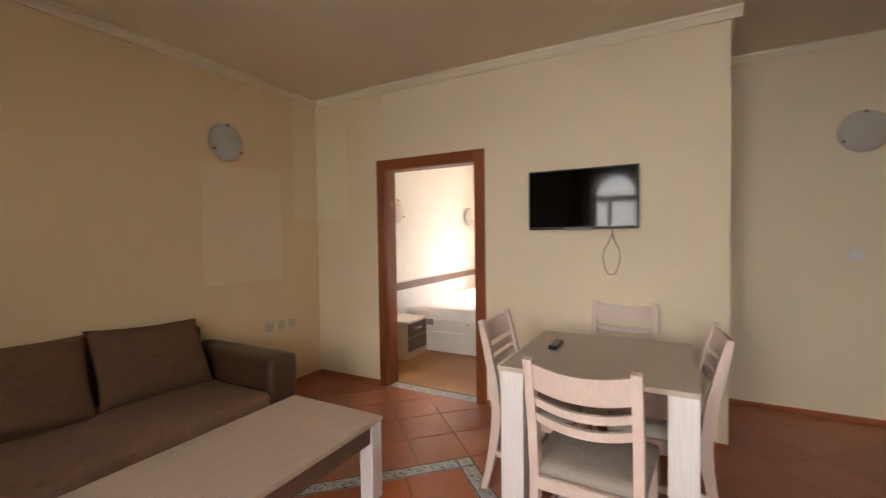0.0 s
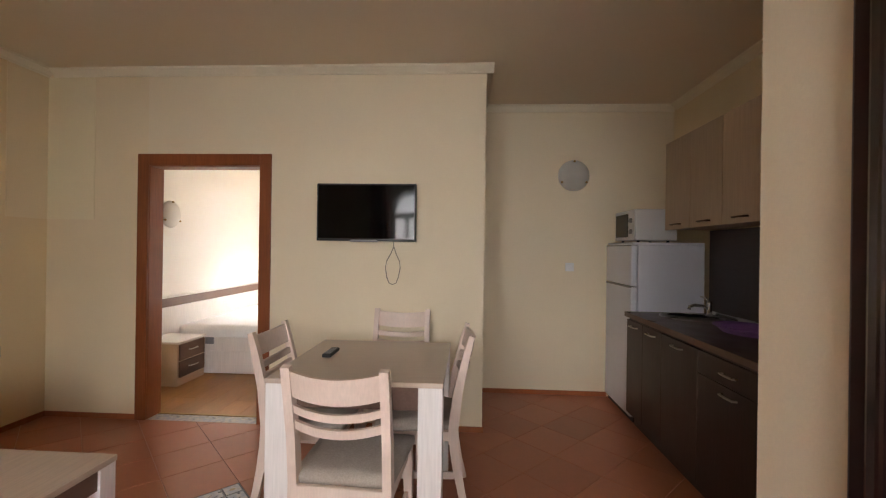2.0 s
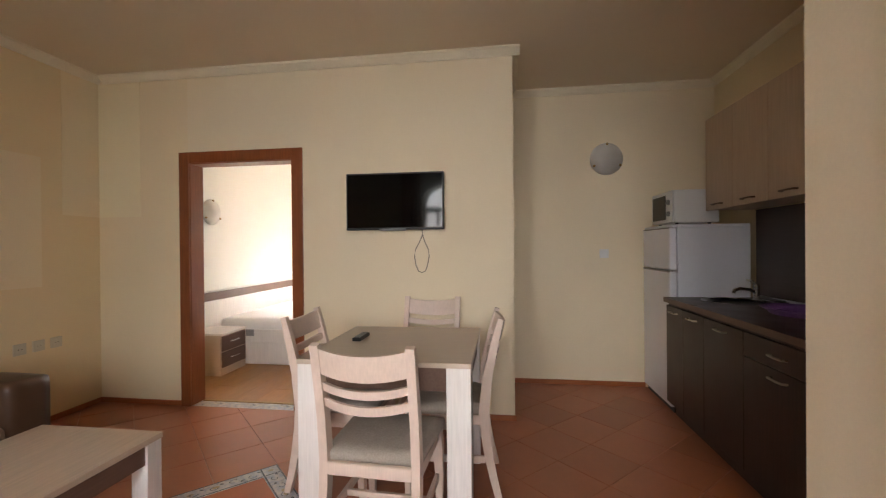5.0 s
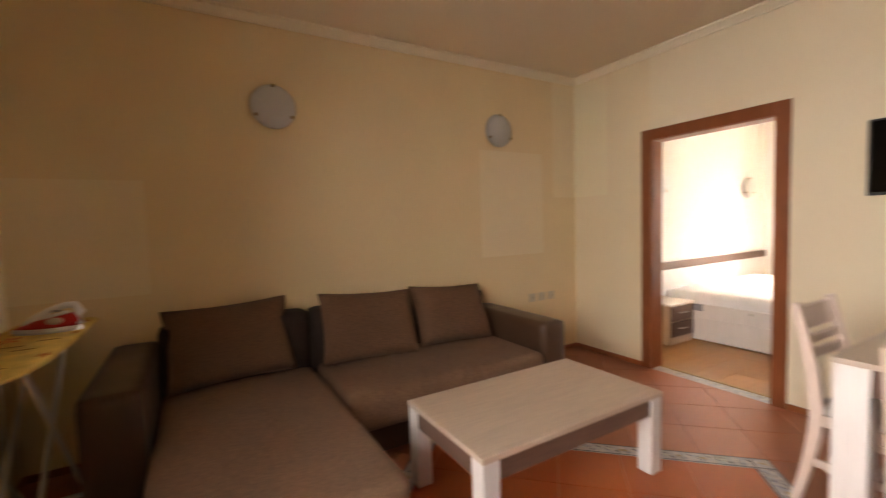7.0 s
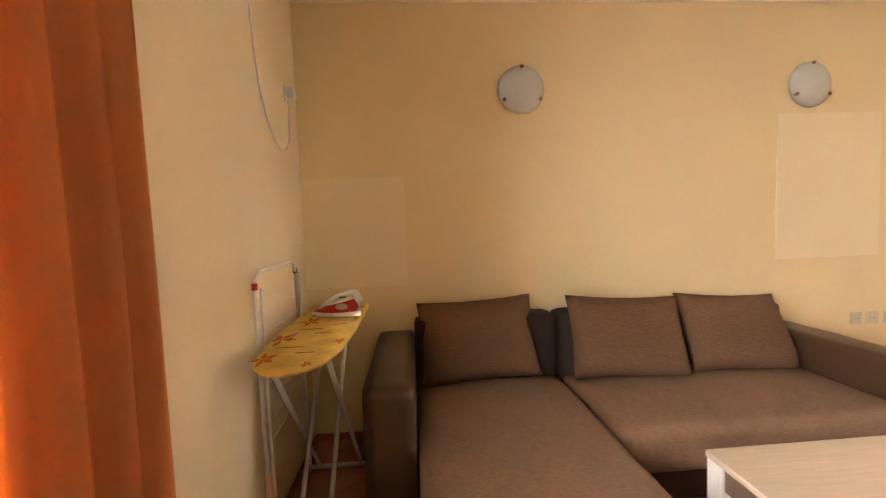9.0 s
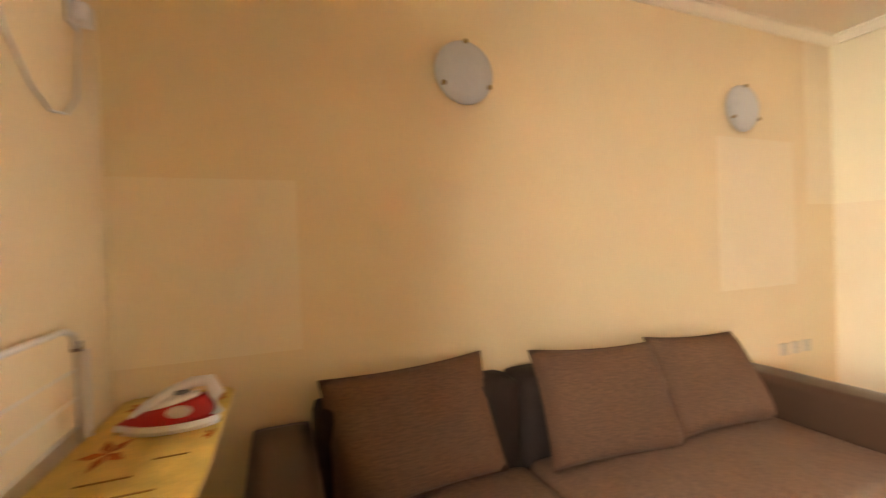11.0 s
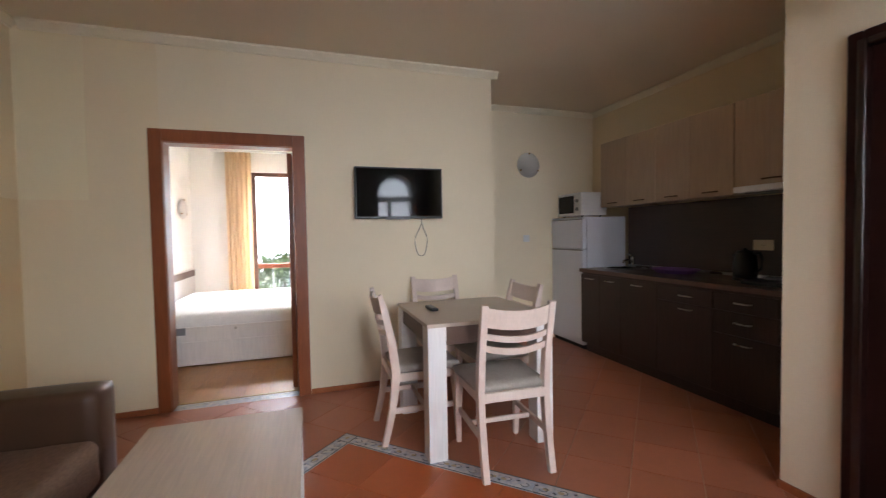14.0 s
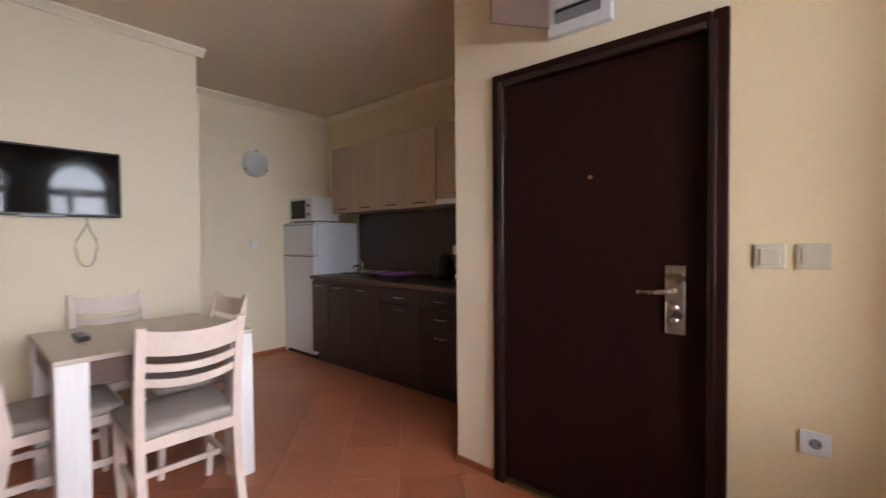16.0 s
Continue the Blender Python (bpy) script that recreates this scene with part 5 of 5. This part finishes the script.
part("drawer_knob", lathe(B(), [(0.010, 0), (0.014, 0.018), (0.008, 0.022)], pose(-2.345, 4.2495, 0.355, 90, 0, 0), 12), nickel, bed)
part("mattress", soft_block(B(), -3.20, 4.265, 0.300, -1.29, 6.235, 0.50, 0.04, 0.015, seed=11, crease=0.004), mattress_white, bed, "bare white mattress", smooth=True)
part("outlet_plate", box(B(), -2.885, 4.243, 0.315, -2.79, 4.2498, 0.385, 0.002, 1), grey_plastic, bed, "small grey vent plate")
head = thing("headboard", BX + 0.03, 5.2, 0, "pale wall-wide headboard with a dark brown band", "headboard")
part("panel", box(B(), BX + 0.002, 3.75, 0.012, BX + 0.030, BY - 0.02, 0.69, 0.002, 1), ash_white, head)
part("band", box(B(), BX + 0.002, 3.75, 0.692, BX + 0.036, BY - 0.02, 0.782, 0.003, 1), truffle, head, "dark brown band")
part("cap", box(B(), BX + 0.002, 3.75, 0.784, BX + 0.034, BY - 0.02, 0.80, 0.003, 1), ash_white, head)


def nightstand(y0, y1):
    x0, x1, h = BX + 0.042, -2.885, 0.42
    t = thing("nightstand", (x0 + x1) / 2, (y0 + y1) / 2, 0, "pale nightstand with two dark brown drawers", "nightstand", group="nightstands")
    part("body", box(B(), x0, y0, 0.0, x1, y1, h - 0.02, 0.002, 1), ash, t)
    part("top", box(B(), x0, y0 - 0.004, h - 0.02, x1 + 0.016, y1 + 0.004, h, 0.002, 1), ash_white, t)
    for z in (0.08, 0.24):
        d = part("drawer", box(B(), x1, y0 + 0.015, z, x1 + 0.014, y1 - 0.015, z + 0.150, 0.002, 1), truffle, t, "dark brown drawer front")
        part("handle", sweep(B(), [(x1 + 0.014, (y0 + y1) / 2 - 0.06, z + 0.085), (x1 + 0.034, (y0 + y1) / 2 - 0.05, z + 0.085), (x1 + 0.034, (y0 + y1) / 2 + 0.05, z + 0.085), (x1 + 0.014, (y0 + y1) / 2 + 0.06, z + 0.085)], 0.006, n=8), steel, d, "steel handle")


nightstand(3.83, 4.232)
nightstand(6.27, 6.67)


# ---- floor pieces: diagonal tiles, patterned border, planks ----
S = 0.3275                       # tile pitch
U1, V1, SIDE, BW = 0.885, 3.77, 1.88, 0.10   # border: outer edges x + y and y - x, side and width
R2 = math.sqrt(2)


def uv(u, v):
    """u along (1, 1), v along (-1, 1), in metres, to x, y."""
    return ((u - v) / R2, (u + v) / R2)


UMAX, VMAX = U1 / R2, V1 / R2
UMIN, VMIN = UMAX - SIDE, VMAX - SIDE
ROOMS = ((WX, EX, SY, TY), (EX, KX, PY, KY), (-0.05, EX, TY, KY))


def prism_mesh(name, poly, z0, z1, chamfer=0.0):
    """A flat piece as shared mesh data: the outline in metres round its own middle."""
    n = len(poly)
    cx, cy = sum(p[0] for p in poly) / n, sum(p[1] for p in poly) / n
    pts = [(p[0] - cx, p[1] - cy) for p in poly]
    inner = [(x * (1 - chamfer / max(math.hypot(x, y), 0.01)), y * (1 - chamfer / max(math.hypot(x, y), 0.01))) for x, y in pts]
    vs = [(x, y, z0) for x, y in pts] + [(x, y, z1 - chamfer * 0.5) for x, y in pts] + [(x, y, z1) for x, y in inner]
    fs = [list(range(2 * n, 3 * n))]
    for k in (0, n):
        fs += [[k + i, k + (i + 1) % n, k + n + (i + 1) % n, k + n + i] for i in range(n)]
    me = bpy.data.meshes.new(name)
    me.from_pydata(vs, [], fs)
    me.update()
    return me, (cx, cy)


def lay(name, me, at, mat, parent):
    if not me.materials:
        me.materials.append(mat)
    ob = new(name, me)
    ob.parent = parent
    ob.location = Vector((*at, 0)) - parent.location
    return ob


def lay_tiles(u0, v0, mat, inside):
    g = 0.0015
    full, full_at = None, None
    for i in range(-14, 15):
        for j in range(-14, 15):
            a, b = u0 + i * S, v0 + j * S
            sq = [(a + g, b + g), (a + S - g, b + g), (a + S - g, b + S - g), (a + g, b + S - g)]
            if inside:
                zones = [[(1, 0, UMAX - BW), (-1, 0, -(UMIN + BW)), (0, 1, VMAX - BW), (0, -1, -(VMIN + BW))]]
            else:
                zones = [[(-1, 0, -UMAX)], [(1, 0, UMIN)], [(1, 0, UMAX), (-1, 0, -UMIN), (0, -1, -VMAX)], [(1, 0, UMAX), (-1, 0, -UMIN), (0, 1, VMIN)]]
            pieces = []
            for zone in zones:
                p = sq
                for c in zone:
                    p = clip(p, *c) if len(p) > 2 else []
                if area(p) < 2e-5:
                    continue
                p = [uv(*q) for q in p]
                for x0, x1, y0, y1 in ROOMS:
                    r = p
                    for c in ((1, 0, x1), (-1, 0, -x0), (0, 1, y1), (0, -1, -y0)):
                        r = clip(r, *c) if len(r) > 2 else []
                    if area(r) > 2e-5:
                        pieces.append(r)
            if not pieces:
                continue
            if sum(area(p) for p in pieces) > (S - 2 * g) ** 2 - 1e-5:
                c = uv(a + S / 2, b + S / 2)
                if full is None:
                    full, full_at = prism_mesh("tile", [uv(*q) for q in sq], -0.010, 0.0, 0.002)
                lay("tile", full, c, mat, floor)
            else:
                for p in pieces:
                    me, c = prism_mesh("tile", p, -0.010, 0.0)
                    lay("tile", me, c, mat, floor)


lay_tiles(UMAX, VMAX, terracotta, False)
lay_tiles(UMAX - BW, VMAX - BW, terracotta_red, True)

# border: corner squares, strips with dark pencil lines, curls and leaves
GAP = 0.0015


def strip_piece(u0, u1, v0, v1):
    poly = [uv(*q) for q in ((u0 + GAP, v0 + GAP), (u1 - GAP, v0 + GAP), (u1 - GAP, v1 - GAP), (u0 + GAP, v1 - GAP))]
    me, c = prism_mesh("border_tile", poly, -0.010, 0.0005, 0.001)
    ob = lay("border_tile", me, c, decor, floor)
    along_u = (u1 - u0) > (v1 - v0)
    L, W = max(u1 - u0, v1 - v0), min(u1 - u0, v1 - v0)
    rnd = random.Random(int((u0 * 31 + v0 * 17) * 1000))
    cu, cv = (u0 + u1) / 2, (v0 + v1) / 2

    def q(s, w):
        return Vector((*uv(cu + s, cv + w), 0)) if along_u or L - W < 1e-4 else Vector((*uv(cu + w, cv + s), 0))
    bm = B()

    def bar(p0, p1, wide, z=0.0012):
        d = (p1 - p0).normalized()
        e = Vector((-d.y, d.x, 0)) * wide / 2
        bm.faces.new([bm.verts.new(v + Vector((0, 0, z))) for v in (p0 - e, p1 - e, p1 + e, p0 + e)])
    for s in (-1, 1):
        bar(q(-L / 2 + GAP, s * (W / 2 - 0.006)), q(L / 2 - GAP, s * (W / 2 - 0.006)), 0.008)
    if L - W < 1e-4:
        for s in (-1, 1):
            bar(q(s * (W / 2 - 0.006), -W / 2 + 0.011), q(s * (W / 2 - 0.006), W / 2 - 0.011), 0.008)
    else:
        for k in range(3):
            s0 = -L / 2 + L * (k + 0.5) / 3
            sg = 1 if k % 2 else -1
            r = 0.020
            last = None
            for a in np.linspace(0.3, 4.6, 9):
                p = q(s0 + r * math.cos(a), sg * 0.006 + r * 0.8 * math.sin(a) * sg)
                if last is not None:
                    bar(last, p, 0.0045)
                last = p
            bar(q(s0 + 0.03, -sg * 0.02), q(s0 + 0.045, -sg * 0.012), 0.012)
    if bm.faces:
        lines = part_flat("border_line", bm, decor_dark, ob)
    bm = B()
    for k in range(2 if L - W > 1e-4 else 1):
        s0 = rnd.uniform(-L / 3, L / 3) if L - W > 1e-4 else 0
        n = 8
        bm.faces.new([bm.verts.new(q(s0 + 0.017 * math.cos(2 * math.pi * i / n), 0.012 * math.sin(2 * math.pi * i / n)) + Vector((0, 0, 0.0010))) for i in range(n)])
    part_flat("border_leaf", bm, decor_ochre, ob)


def part_flat(name, bm, mat, parent):
    at = parent.location + parent.parent.location
    bm.transform(Matrix.Translation(-at))
    for v in bm.verts:
        v.co.z += at.z
    bmesh.ops.recalc_face_normals(bm, faces=bm.faces)
    me = bpy.data.meshes.new(name)
    bm.to_mesh(me)
    bm.free()
    me.materials.append(mat)
    ob = new(name, me)
    ob.parent = parent
    return ob


def inside_room(u, v):
    x, y = uv(u, v)
    return WX < x < EX and SY < y < TY


NB = 6
LB = (SIDE - 2 * BW) / NB
for u in (UMIN, UMAX - BW):
    for v in (VMIN, VMAX - BW):
        strip_piece(u, u + BW, v, v + BW)
for k in range(NB):
    a = UMIN + BW + k * LB
    for v in (VMIN, VMAX - BW):
        strip_piece(a, a + LB, v, v + BW)
    a = VMIN + BW + k * LB
    for u in (UMIN, UMAX - BW):
        strip_piece(u, u + BW, a, a + LB)

# threshold strip in the bedroom doorway
for k in range(3):
    x0 = DX0 + 0.016 + k * (DX1 - DX0 - 0.032) / 3
    x1 = x0 + (DX1 - DX0 - 0.032) / 3 - 0.002
    me, c = prism_mesh("threshold_tile", [(x0, TY + 0.001), (x1, TY + 0.001), (x1, TY + 0.115), (x0, TY + 0.115)], -0.012, 0.0, 0.001)
    lay("threshold_tile", me, c, decor, floor_bed)
me, c = prism_mesh("threshold_strip", [(DX0 + 0.016, TY + 0.117), (DX1 - 0.016, TY + 0.117), (DX1 - 0.016, TY + 0.145), (DX0 + 0.016, TY + 0.145)], -0.012, 0.004, 0.002)
lay("threshold_strip", me, c, brass, floor_bed)

# bedroom planks run away from the doorway
plank_meshes = {}
rnd = random.Random(9)
x = BX
while x < -0.20:
    w = min(0.192, -0.19 - x)
    y = TY + 0.146 - rnd.uniform(0, 1.1)
    while y < BY:
        a, b = max(y, TY + 0.146), min(y + 1.29, BY)
        if b - a > 0.02:
            key = (round(w, 3), round(b - a, 3))
            if key not in plank_meshes:
                plank_meshes[key] = prism_mesh("plank", [(0.0008, 0.0008), (w - 0.0008, 0.0008), (w - 0.0008, b - a - 0.0008), (0.0008, b - a - 0.0008)], -0.012, 0.0, 0.0015)
            me, c = plank_meshes[key]
            lay("plank", me, (x + w / 2, (a + b) / 2), laminate, floor_bed)
        y += 1.29
    x += 0.192
